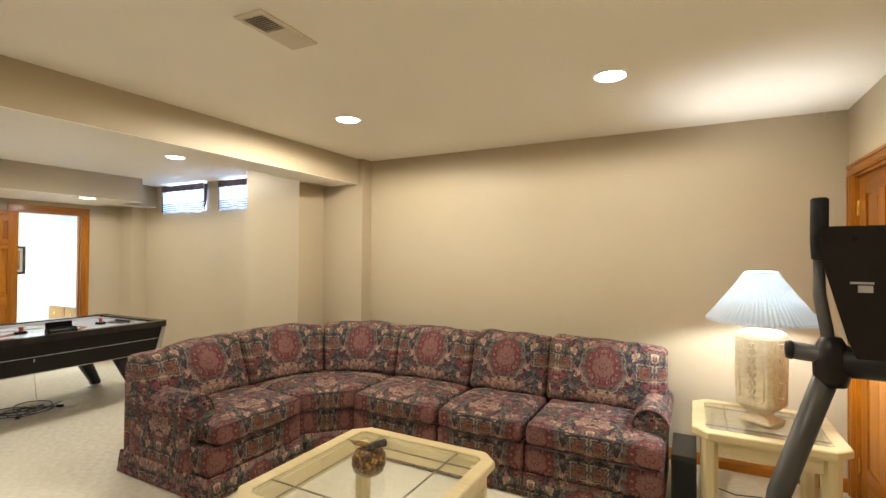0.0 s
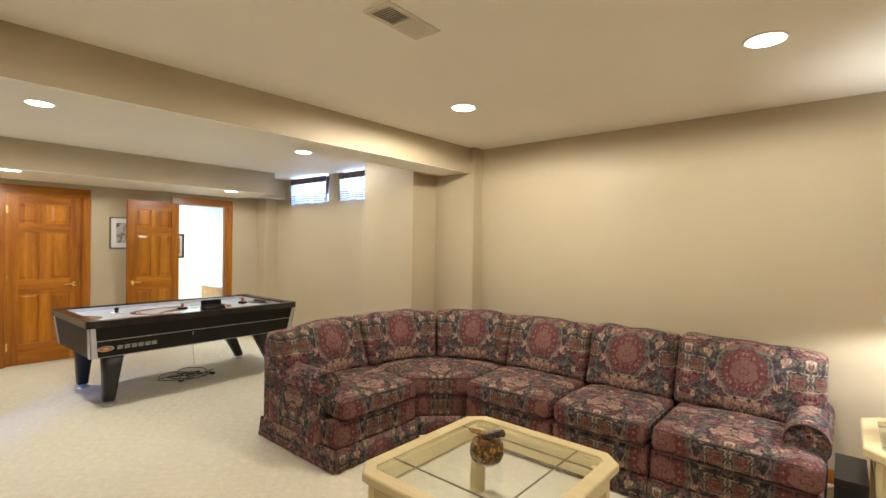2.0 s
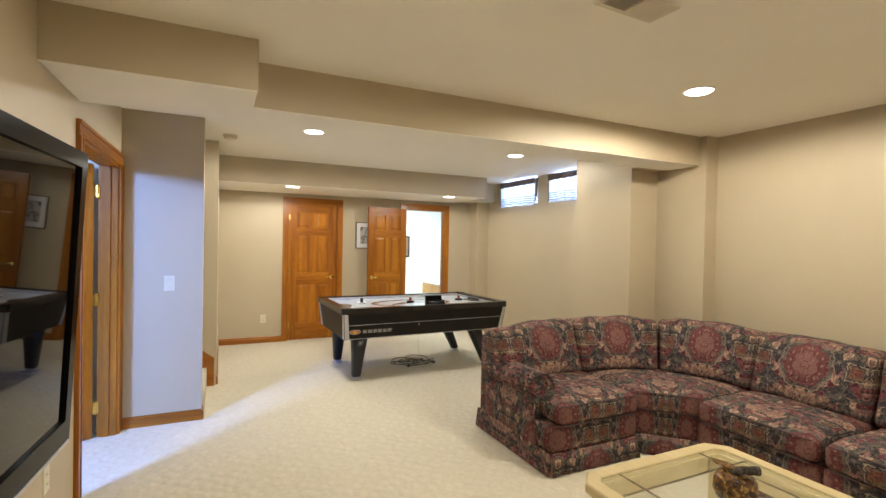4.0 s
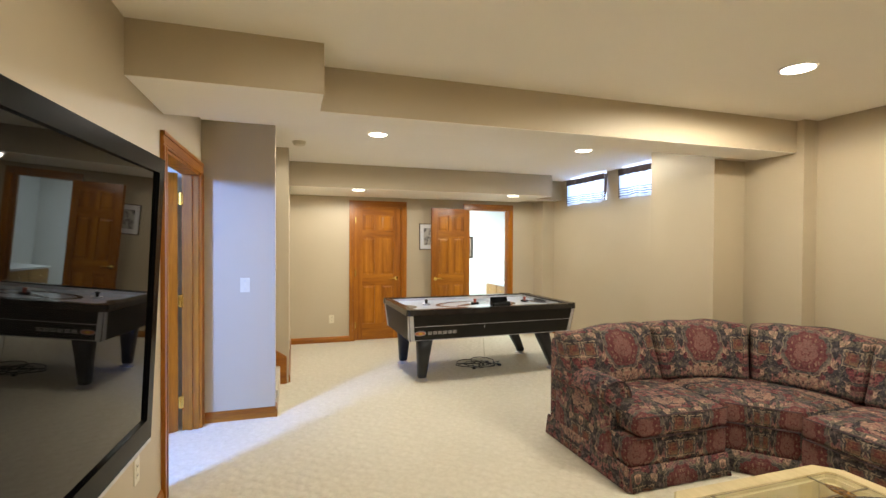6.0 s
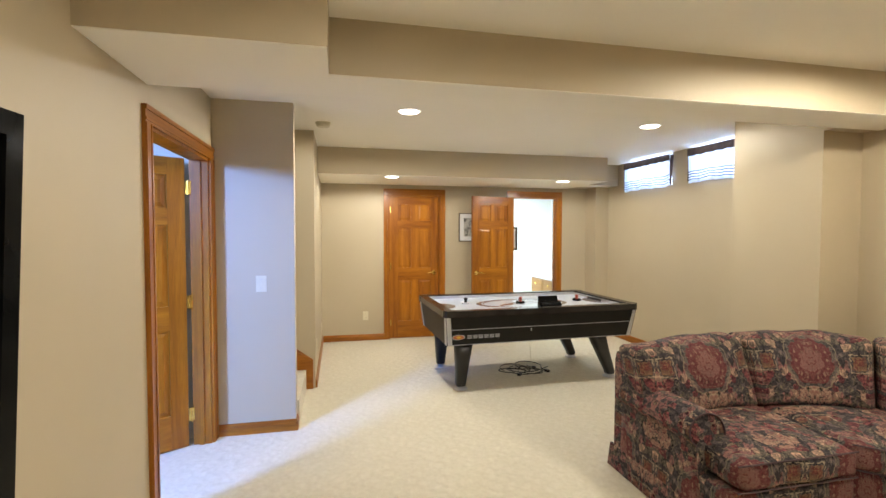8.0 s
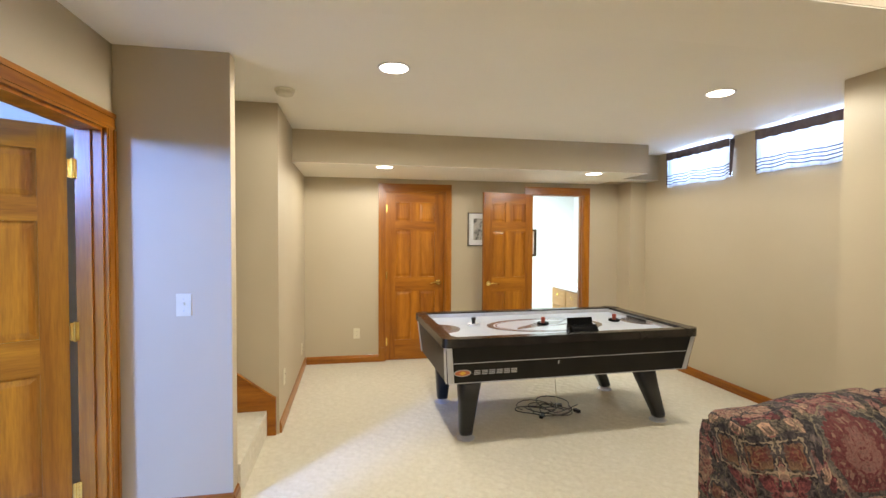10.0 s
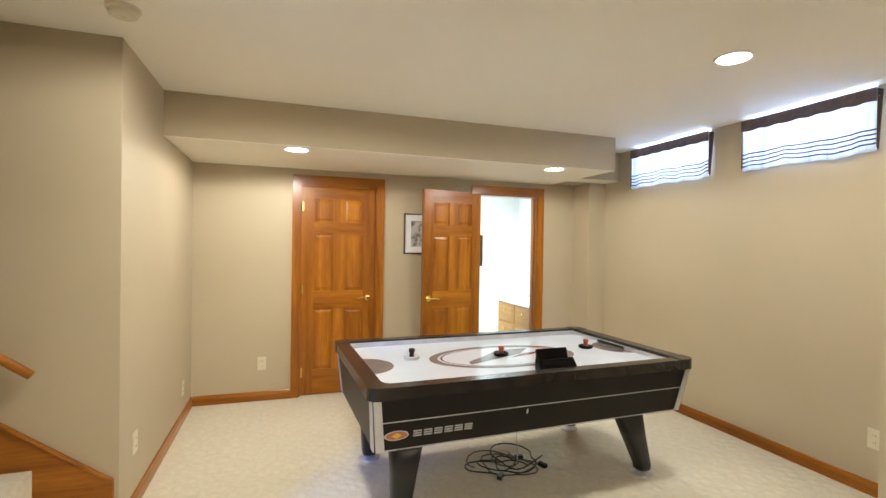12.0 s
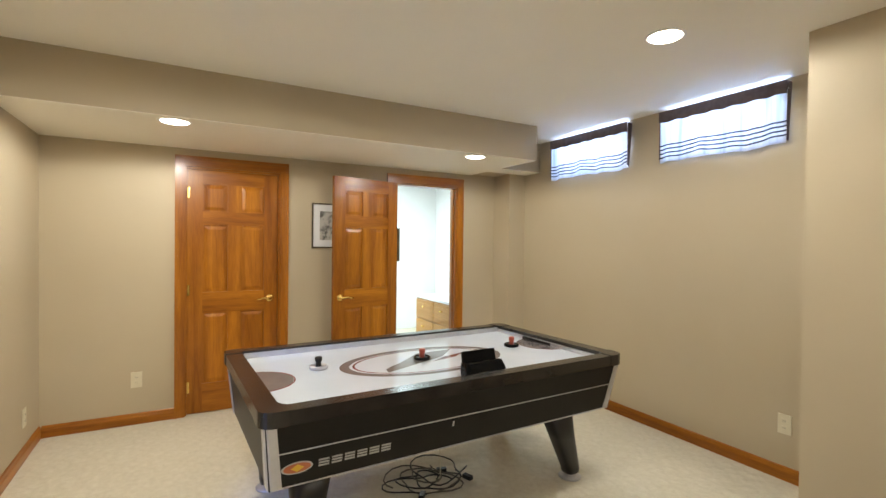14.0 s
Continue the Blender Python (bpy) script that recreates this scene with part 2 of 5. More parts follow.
# dropped soffits and the beam
structure("beam", boxes((-3.15, -2.80, Y_SOUTH, 3.78, 2.232, CEIL), (-2.80, -2.48, Y_SOUTH, 0.075, 2.232, CEIL)), PAINT, "beige painted boxed beam")
structure("beam_end", boxes((-3.25, -3.15, 3.43, 3.78, 2.232, CEIL)), PAINT, "beige painted boxed beam")
structure("soffit", boxes((X_FAR, -6.12, Y_STAIR, 3.53, 2.182, CEIL), (X_FAR, -6.68, 3.53, Y_WIN, 2.187, CEIL)), [PAINT], "beige painted dropped soffit")
structure("beam_underside", boxes((-3.147, -2.803, Y_SOUTH + 0.001, 3.777, 2.228, 2.2315), (-2.803, -2.483, Y_SOUTH + 0.001, 0.072, 2.228, 2.2315)), CEILING_PAINT, "cream painted beam underside")
structure("soffit_underside", boxes((X_FAR + 0.001, -6.123, Y_STAIR + 0.001, 3.527, 2.178, 2.1815), (-6.92, -6.683, 3.527, Y_WIN - 0.001, 2.183, 2.1865)), CEILING_PAINT, "cream painted soffit underside")
# room behind the south door, room behind the far door
structure("wall_side_room", boxes((-4.31, -0.6, -2.9, -2.8, 0, CEIL), (-0.6, -0.5, -2.9, Y_SOUTH - 0.12, 0, CEIL)), PAINT, "pale wall of the side room")
structure("wall_far_room", boxes((-10.1, -10.0, 1.6, 5.0, 0, CEIL), (-10.0, X_FAR - 0.12, 1.9, 2.0, 0, CEIL), (-10.0, X_FAR - 0.12, 4.6, 4.7, 0, CEIL)), WHITE_PAINT, "white wall of the far room")
structure("ceiling_far_room", boxes((-10.1, X_FAR - 0.12, 1.9, 4.7, CEIL, CEIL + 0.1)), WHITE_PAINT, "white ceiling of the far room")
# closed rooms behind the shut doors
structure("wall_closet", boxes((X_FAR - 0.9, X_FAR - 0.8, 0.2, 1.88, 0, CEIL), (X_FAR - 0.8, X_FAR - 0.12, 0.2, 0.3, 0, CEIL), (X_FAR - 0.8, X_FAR - 0.12, 1.78, 1.88, 0, CEIL)), WHITE_PAINT)
structure("wall_east_closet", boxes((X_EAST + 0.3, X_EAST + 0.4, 2.8, 4.0, 0, CEIL)), PAINT)


def casing(name, axis, fixed, side, a, b, top, w=0.062, deep=0.018, head=0.0):
    """Wooden trim round a door opening on the wall face at fixed, proud to the given side; a, b: the opening's ends."""
    holder = new(name)
    tagged(holder, label="honey oak door casing", kind="structure")

    def piece(n, lo, hi, z0, z1, mat):
        bm = bmesh.new()
        for k, (in0, in1, d) in enumerate(((0.0, 1.0, deep), (0.0, 0.28, deep + 0.006), (0.70, 0.86, deep + 0.004))):
            off = 0.0 if k == 0 else 0.0005
            f0, f1 = (fixed, fixed + side * d) if side > 0 else (fixed - d, fixed)
            if n == "head":
                q0, q1 = z0 + (z1 - z0) * (1 - in1), z0 + (z1 - z0) * (1 - in0)
                ends = (lo + off, hi - off, q0 + off, q1 - off)
            elif n == "jamb_low":
                ends = (lo + (hi - lo) * in0 + off, lo + (hi - lo) * in1 - off, z0, z1)
            else:
                ends = (hi - (hi - lo) * in1 + off, hi - (hi - lo) * in0 - off, z0, z1)
            e0, e1, q0, q1 = ends
            box(bm, *((f0, f1, e0, e1) if axis == "y" else (e0, e1, f0, f1)), q0, q1)
        part({"head": "head_trim"}.get(n, "side_trim"), bevelled(bm, 0.003, 2), mat, holder)

    piece("jamb_low", a - w, a + 0.004, 0, top, OAK_Z)
    piece("jamb_high", b - 0.004, b + w, 0, top, OAK_Z)
    piece("head", a - w, b + w, top, top + (head or w), OAK_Y if axis == "y" else OAK_X)
    return holder


def lining(name, axis, f0, f1, a, b, top):
    """The wooden lining inside an opening."""
    specs = [(f0, f1, a, a + 0.016, 0, top), (f0, f1, b - 0.016, b, 0, top), (f0, f1, a + 0.016, b - 0.016, top - 0.016, top),
             ((f0 + f1) / 2 - 0.02, (f0 + f1) / 2 + 0.015, a + 0.016, a + 0.028, 0, top - 0.016), ((f0 + f1) / 2 - 0.02, (f0 + f1) / 2 + 0.015, b - 0.028, b - 0.016, 0, top - 0.016)]
    if axis == "x":
        specs = [(p[2], p[3], p[0], p[1], p[4], p[5]) for p in specs]
    return structure(name, boxes(*specs, bevel=0.0015), OAK_Z, "honey oak door lining")


def lever(parent, m, flip=1):
    h = part("door_handle", bmesh.new(), BRASS, parent, "polished brass lever handle")
    bm = bmesh.new()
    turned(bm, [(0.0, 0.0), (0.032, 0.0), (0.034, 0.004), (0.024, 0.009), (0.011, 0.012), (0.010, 0.045), (0.0, 0.046)], 18, m @ pose(0, 0, 0, 90, 0, 0))
    tube(bm, [m @ Vector(p) for p in ((0, -0.042, 0), (0.02 * flip, -0.048, 0.002), (0.05 * flip, -0.050, 0.006), (0.085 * flip, -0.048, -0.003), (0.112 * flip, -0.046, -0.008))], [0.010, 0.009, 0.008, 0.008, 0.006])
    bmesh.ops.recalc_face_normals(bm, faces=bm.faces)
    for f in bm.faces:
        f.smooth = True
    bm.to_mesh(h.data)
    bm.free()
    return h


def hinge(parent, m):
    bm = boxes((-0.018, 0.018, -0.004, 0.0, -0.045, 0.045), bevel=0.001)
    tube(bm, [(0, -0.008, -0.05), (0, -0.008, 0.05)], 0.006)
    return part("hinge", bm, BRASS, parent, at=m)


def door(name, m, label, width=0.74, height=2.02, both=False, handle=True, hinges=(0.22, 1.02, 1.82), hinge_side=1):
    """A six-panel door leaf; local x runs from the hinge, y = 0 is the front face, z up. The leaf lies at y 0 .. 0.035."""
    d = new(name)
    d.matrix_world = m
    tagged(d, label=label, kind="structure")
    th, st, mu = 0.035, 0.112, 0.10
    zs = [0.0, 0.24, 0.83, 1.0, 1.56, 1.67, 1.90, height]
    stile = lambda x0, x1: boxes((x0, x1, 0, th, 0, height), bevel=0.002)
    part("stile", stile(0, st), OAK_Z, d)
    part("stile", stile(width - st, width), OAK_Z, d)
    for a, b in ((zs[0], zs[1]), (zs[2], zs[3]), (zs[4], zs[5]), (zs[6], zs[7])):
        part("rail", boxes((st, width - st, 0.0005, th - 0.0005, a, b), bevel=0.002), OAK_X, d)
    c = width / 2
    for a, b in ((zs[1], zs[2]), (zs[3], zs[4]), (zs[5], zs[6])):
        part("mullion", boxes((c - mu / 2, c + mu / 2, 0.0005, th - 0.0005, a, b), bevel=0.002), OAK_Z, d)
        for x0, x1 in ((st, c - mu / 2), (c + mu / 2, width - st)):
            bm = bmesh.new()
            for s_, y_flat, y_edge in ((1, 0.004, 0.012), (-1, th - 0.004, th - 0.012)):
                e = 0.038
                o = [bm.verts.new(p) for p in ((x0, y_edge, a), (x1, y_edge, a), (x1, y_edge, b), (x0, y_edge, b))]
                g = [bm.verts.new(p) for p in ((x0 + 0.012, y_edge, a + 0.012), (x1 - 0.012, y_edge, a + 0.012), (x1 - 0.012, y_edge, b - 0.012), (x0 + 0.012, y_edge, b - 0.012))]
                i = [bm.verts.new(p) for p in ((x0 + e, y_flat, a + e), (x1 - e, y_flat, a + e), (x1 - e, y_flat, b - e), (x0 + e, y_flat, b - e))]
                for k in range(4):
                    j = (k + 1) % 4
                    bm.faces.new((o[k], o[j], g[j], g[k]))
                    bm.faces.new((g[k], g[j], i[j], i[k]))
                bm.faces.new(i)
            part("door_panel", bm, OAK_Z, d)
    if handle:
        lever(d, pose(width - 0.065, 0, 0.93), -1)
        lever(d, pose(width - 0.065, th, 0.93, 0, 0, 180), 1)
    for z in hinges:
        hinge(d, pose(-0.020, th + 0.0005, z, 0, 0, 180) if both else pose(0.0, -0.0005, z))
    return d


# far wall: a shut door and an open one
casing("trim_far_door", "y", X_FAR, 1, *D1, DH, w=0.070, head=0.086)
casing("trim_far_door_open", "y", X_FAR, 1, *D2, DH, w=0.070, head=0.086)
lining("jamb_far_door", "y", X_FAR - 0.12, X_FAR, *D1, DH)
lining("jamb_far_door_open", "y", X_FAR - 0.12, X_FAR, *D2, DH)
door("door_1", pose(X_FAR - 0.022, D1[0] + 0.018, 0.006, 0, 0, 90), "closed honey oak six-panel door with brass lever", width=0.704)
door("door_2", pose(X_FAR + 0.02, D2[0] + 0.014, 0.006, 0, 0, -75.7), "open honey oak six-panel door standing against the beige wall", width=0.704)
# south door into the side room
casing("trim_south_door", "x", Y_SOUTH, 1, S0, S1, DH, w=0.085)
lining("jamb_south_door", "x", Y_SOUTH - 0.12, Y_SOUTH, S0, S1, DH)
door("door_3", pose(S0 - 0.012, Y_SOUTH - 0.138, 0.006, 0, 0, -57) @ pose(0.030, 0, 0), "open honey oak six-panel door leading to the side room", width=0.93, handle=False, both=True)
# east door behind the exercise machine
casing("trim_east_door", "y", X_EAST, -1, E0, E1, DH, w=0.07)
lining("jamb_east_door", "y", X_EAST, X_EAST + 0.12, E0, E1, DH)
door("door_4", pose(X_EAST + 0.022, E1 - 0.018, 0.006, 0, 0, -90), "closed honey oak six-panel door beside the lamp table", width=0.764)


def baseboard(name, axis, fixed, side, a, b, mat=None):
    """A moulded oak baseboard along a wall face."""
    bm = bmesh.new()
    prof = [(0, 0), (0.016, 0), (0.016, 0.055), (0.012, 0.066), (0.009, 0.080), (0.004, 0.086), (0, 0.086)]
    ends = []
    for e in (a, b):
        ends.append([bm.verts.new((e, fixed + side * d, z) if axis == "x" else (fixed + side * d, e, z)) for d, z in prof])
    for i in range(len(prof)):
        j = (i + 1) % len(prof)
        bm.faces.new((ends[0][i], ends[0][j], ends[1][j], ends[1][i]))
    bm.faces.new(ends[0][::-1])
    bm.faces.new(ends[1])
    return structure(name, bm, OAK_X if axis == "x" else OAK_Y, "honey oak baseboard")


for axis, fixed, side, a, b in (("y", X_FAR, 1, Y_STAIR + 0.016, D1[0] - 0.070), ("y", X_FAR, 1, D1[1] + 0.070, D2[0] - 0.070), ("y", X_FAR, 1, D2[1] + 0.070, 3.84),
                                ("x", 3.84, -1, X_FAR + 0.016, -6.92), ("x", Y_WIN, -1, -6.92, -4.01), ("x", 3.43, -1, -4.01, -3.25), ("y", -3.25, 1, 3.43, 3.78),
                                ("x", Y_STAIR, 1, X_FAR, -5.286), ("y", -4.31, 1, Y_SOUTH + 0.02, -0.215), ("x", -0.215, 1, -4.41, -4.294), ("x", Y_SOUTH, 1, S1 + 0.085, X_EAST),
                                ("x", 3.93, -1, -2.74, X_EAST), ("x", 3.78, -1, -3.25, -2.74), ("y", X_EAST, -1, -0.77, E0 - 0.07)):
    baseboard("baseboard", axis, fixed, side, a, b)

# stairs going up, with carpeted treads and oak skirt boards
steps = bmesh.new()
for i in range(9):
    box(steps, -5.245, -4.415, -0.20 - 0.26 * (i + 1), -0.20 - 0.26 * i, 0.0, 0.19 * (i + 1))
structure("stairs", bevelled(steps, 0.018, 3), CARPET, "carpeted stairs going up")
skirt = bmesh.new()
side_line = [(-0.135, 0.0), (-0.135, 0.285), (-0.16, 0.30), (-2.6, 2.08), (-2.6, 1.7), (-0.45, 0.0)]
lo = [skirt.verts.new((-5.27, y, z)) for y, z in side_line]
hi = [skirt.verts.new((-5.247, y, z)) for y, z in side_line]
skirt.faces.new(lo[::-1])
skirt.faces.new(hi)
for i in range(len(lo)):
    j = (i + 1) % len(lo)
    skirt.faces.new((lo[i], lo[j], hi[j], hi[i]))
tube(skirt, [(-5.245, -0.15, 0.288), (-5.245, -0.17, 0.302), (-5.245, -2.6, 2.075)], 0.008)
structure("stair_skirt", skirt, OAK_Y, "honey oak stair skirt board")
rail = thing("handrail", pose(-5.21, -0.45, 0.84), "honey oak handrail fixed to the stair wall", "handrail")
bm = bmesh.new()
tube(bm, [(0, 0, 0), (0, -0.10, 0.073), (0, -1.9, 1.388)], 0.022, 12)
part("rail", bm, OAK_Y, rail, smooth=True)
for k in (0.15, 1.0, 1.7):
    bm = bmesh.new()
    tube(bm, [(-0.06, -k, k * 0.7305 - 0.06), (-0.02, -k, k * 0.7305 - 0.055), (0, -k, k * 0.7305 - 0.018)], 0.006)
    part("bracket", bm, BRASS, rail)


# recessed ceiling lights
def can_light(x, y, z):
    t = thing("ceiling_light", pose(x, y, z), "round recessed ceiling light, switched on", "ceiling light", "recessed ceiling lights")
    bm = bmesh.new()
    ring = [(0.080, 0.0), (0.096, 0.0), (0.095, -0.004), (0.088, -0.006), (0.080, -0.004)]
    loft(bm, [[(r * math.cos(a * math.pi / 16), r * math.sin(a * math.pi / 16), h) for a in range(32)] for r, h in ring + ring[:1]], caps=False)
    part("trim_ring", bm, WHITE_PAINT, t, smooth=True)
    bm = bmesh.new()
    turned(bm, [(0.0, -0.002), (0.082, -0.002), (0.076, -0.007), (0.0, -0.010)], 28)
    lens = part("lens", bm, CAN_GLOW, t, smooth=True)
    lens.visible_shadow = False


# a fitting for every entry of CANS, the added unseen third one too
for i, (x, y, z) in enumerate(CANS):
    can_light(x, y, z - 0.0005)

# ceiling vent with two louvred halves
vent = thing("ceiling_vent", pose(-1.385, 1.44, CEIL - 0.0005, 0, 0, 2), "cream metal ceiling air vent with two louvred halves", "air vent")
VENT_PAINT = two_tone("cream_vent_paint", (0.66, 0.60, 0.48), (0.70, 0.64, 0.52), 5, 0.45)
DARK_VOID = two_tone("dark_duct", (0.03, 0.026, 0.02), (0.05, 0.04, 0.03), 5, 0.9)
part("frame", boxes((-0.075, -0.052, -0.165, 0.165, -0.008, 0), (0.052, 0.075, -0.165, 0.165, -0.008, 0), (-0.052, 0.052, -0.165, -0.14, -0.008, 0), (-0.052, 0.052, 0.14, 0.165, -0.008, 0), (-0.052, 0.052, -0.012, 0.012, -0.008, 0), bevel=0.002), VENT_PAINT, vent)
part("backing", boxes((-0.052, 0.052, -0.14, 0.14, -0.0015, 0)), two_tone("duct_metal", (0.20, 0.175, 0.14), (0.25, 0.22, 0.175), 5, 0.7), vent)
for half, tilt in ((-1, 26), (1, -26)):
    for k in range(9):
        bm = boxes((-0.052, 0.052, -0.0088, 0.0088, -0.0006, 0.0006))
        part("slat", bm, VENT_PAINT, vent, at=pose(0, half * (0.021 + 0.0135 * k + 0.004), -0.0062, tilt, 0, 0))

# smoke detector
sd = thing("smoke_detector", pose(-4.92, -0.015, CEIL), "round ivory smoke detector on the ceiling", "smoke detector")
bm = bmesh.new()
turned(bm, [(0, 0), (0.068, 0), (0.068, -0.012), (0.060, -0.016), (0.056, -0.034), (0.045, -0.040), (0, -0.041)], 28)
part("body", bm, WHITE_PLASTIC, sd, smooth=False)
bm = bmesh.new()
turned(bm, [(0.0, -0.041), (0.008, -0.041), (0.008, -0.044), (0, -0.044)], 12)
part("test_button", bm, WHITE_PLASTIC, sd)


def wall_plate(name, m, label, cat, toggle, group=""):
    """A switch or socket plate; local y = 0 is the wall face, the front looks to -y."""
    t = thing(name, m, label, cat, group)
    w, h = (0.037, 0.060) if not toggle else (0.037, 0.060)
    part("plate", boxes((-w, w, -0.006, 0, -h, h), bevel=0.002), WHITE_PLASTIC, t)
    if toggle:
        part("toggle", boxes((-0.005, 0.005, -0.018, -0.005, 0.0, 0.014), bevel=0.001), WHITE_PLASTIC, t)
        part("screw", boxes((-0.003, 0.003, -0.0075, -0.006, 0.029, 0.035), bevel=0.0008), SILVER, t)
        part("screw", boxes((-0.003, 0.003, -0.0075, -0.006, -0.035, -0.029), bevel=0.0008), SILVER, t)
    else:
        for z in (-0.021, 0.021):
            part("socket", boxes((-0.016, 0.016, -0.0085, -0.006, z - 0.014, z + 0.014), bevel=0.002), WHITE_PLASTIC, t)
            part("slot", boxes((-0.007, -0.005, -0.0092, -0.0084, z - 0.005, z + 0.005), (0.005, 0.007, -0.0092, -0.0084, z - 0.005, z + 0.005)), DARK_VOID, t)
    return t


wall_plate("light_switch", pose(-4.31, -0.455, 1.13, 0, 0, 90), "ivory light switch plate on the partition wall", "light switch", True)
wall_plate("socket_outlet", pose(X_FAR, 0.475, 0.345, 0, 0, 90), "ivory double socket on the far wall beside the door", "socket", False, "wall sockets")
wall_plate("socket_outlet", pose(-4.36, Y_WIN, 0.345), "ivory double socket on the wall under the windows", "socket", False, "wall sockets")
wall_plate("socket_outlet", pose(-5.53, Y_STAIR, 0.36, 0, 0, 180), "ivory double socket beside the stairs", "socket", False, "wall sockets")
wall_plate("socket_outlet", pose(-6.84, Y_STAIR, 0.27, 0, 0, 180), "ivory double socket near the far corner", "socket", False, "wall sockets")
wall_plate("socket_outlet", pose(-2.62, Y_SOUTH, 0.40, 0, 0, 180), "ivory double socket below the television", "socket", False, "wall sockets")

# ---- windows and curtains ----
GLASS = bpy.data.materials.new("window_glass")
GLASS.use_nodes = True
_b = GLASS.node_tree.nodes["Principled BSDF"]
_b.inputs["Transmission Weight"].default_value, _b.inputs["Roughness"].default_value, _b.inputs["IOR"].default_value = 1.0, 0.0, 1.02


def sheer():
    m, n, l, b = nodes_of("sheer_white_fabric", 0.8)
    v = coords(n, l)
    b.inputs["Base Color"].default_value = (0.85, 0.86, 0.9, 1)
    t, s = n.new("ShaderNodeBsdfTranslucent"), n.new("ShaderNodeMixShader")
    # bluish shading of the folds, painted as upright streaks in the translucent colour
    fold_shade = noise_of(n, l, coords(n, l, (26, 1, 1.2)), 1.0, 3, 0.55)
    l.new(ramp(n, l, fold_shade, (0.30, (0.50, 0.57, 0.68)), (0.46, (0.80, 0.85, 0.90)), (0.62, (0.93, 0.95, 0.96))), t.inputs["Color"])
    s.inputs[0].default_value = 0.7
    l.new(b.outputs[0], s.inputs[1])
    l.new(t.outputs[0], s.inputs[2])
    l.new(s.outputs[0], n["Material Output"].inputs[0])
    return m


SHEER = sheer()
BROWN_BAND = two_tone("taupe_fabric", (0.13, 0.10, 0.10), (0.16, 0.125, 0.125), 30, 0.85, grain=400, strength=0.3)
STRIPE = two_tone("slate_ribbon", (0.045, 0.055, 0.085), (0.06, 0.07, 0.10), 30, 0.6)


def ribbon(bm, fn, z0, z1, x0, x1, n=46, rows=1, back=0.0015):
    """A cloth strip whose face follows fn(u, z) -> y and dips by sag(u)."""
    grid = []
    for i in range(n + 1):
        u = i / n
        col = []
        for k in range(rows + 1):
            z = z0(u) + (z1(u) - z0(u)) * k / rows
            col.append((x0 + (x1 - x0) * u, fn(u, z), z))
        grid.append(col)
    f = [[bm.verts.new(p) for p in c] for c in grid]
    g = [[bm.verts.new((p[0], p[1] + back, p[2])) for p in c] for c in grid]
    for i in range(n):
        for k in range(rows):
            bm.faces.new((f[i][k], f[i + 1][k], f[i + 1][k + 1], f[i][k + 1]))
            bm.faces.new((g[i][k + 1], g[i + 1][k + 1], g[i + 1][k], g[i][k]))
        bm.faces.new((f[i][0], g[i][0], g[i + 1][0], f[i + 1][0]))
        bm.faces.new((f[i][rows], f[i + 1][rows], g[i + 1][rows], g[i][rows]))


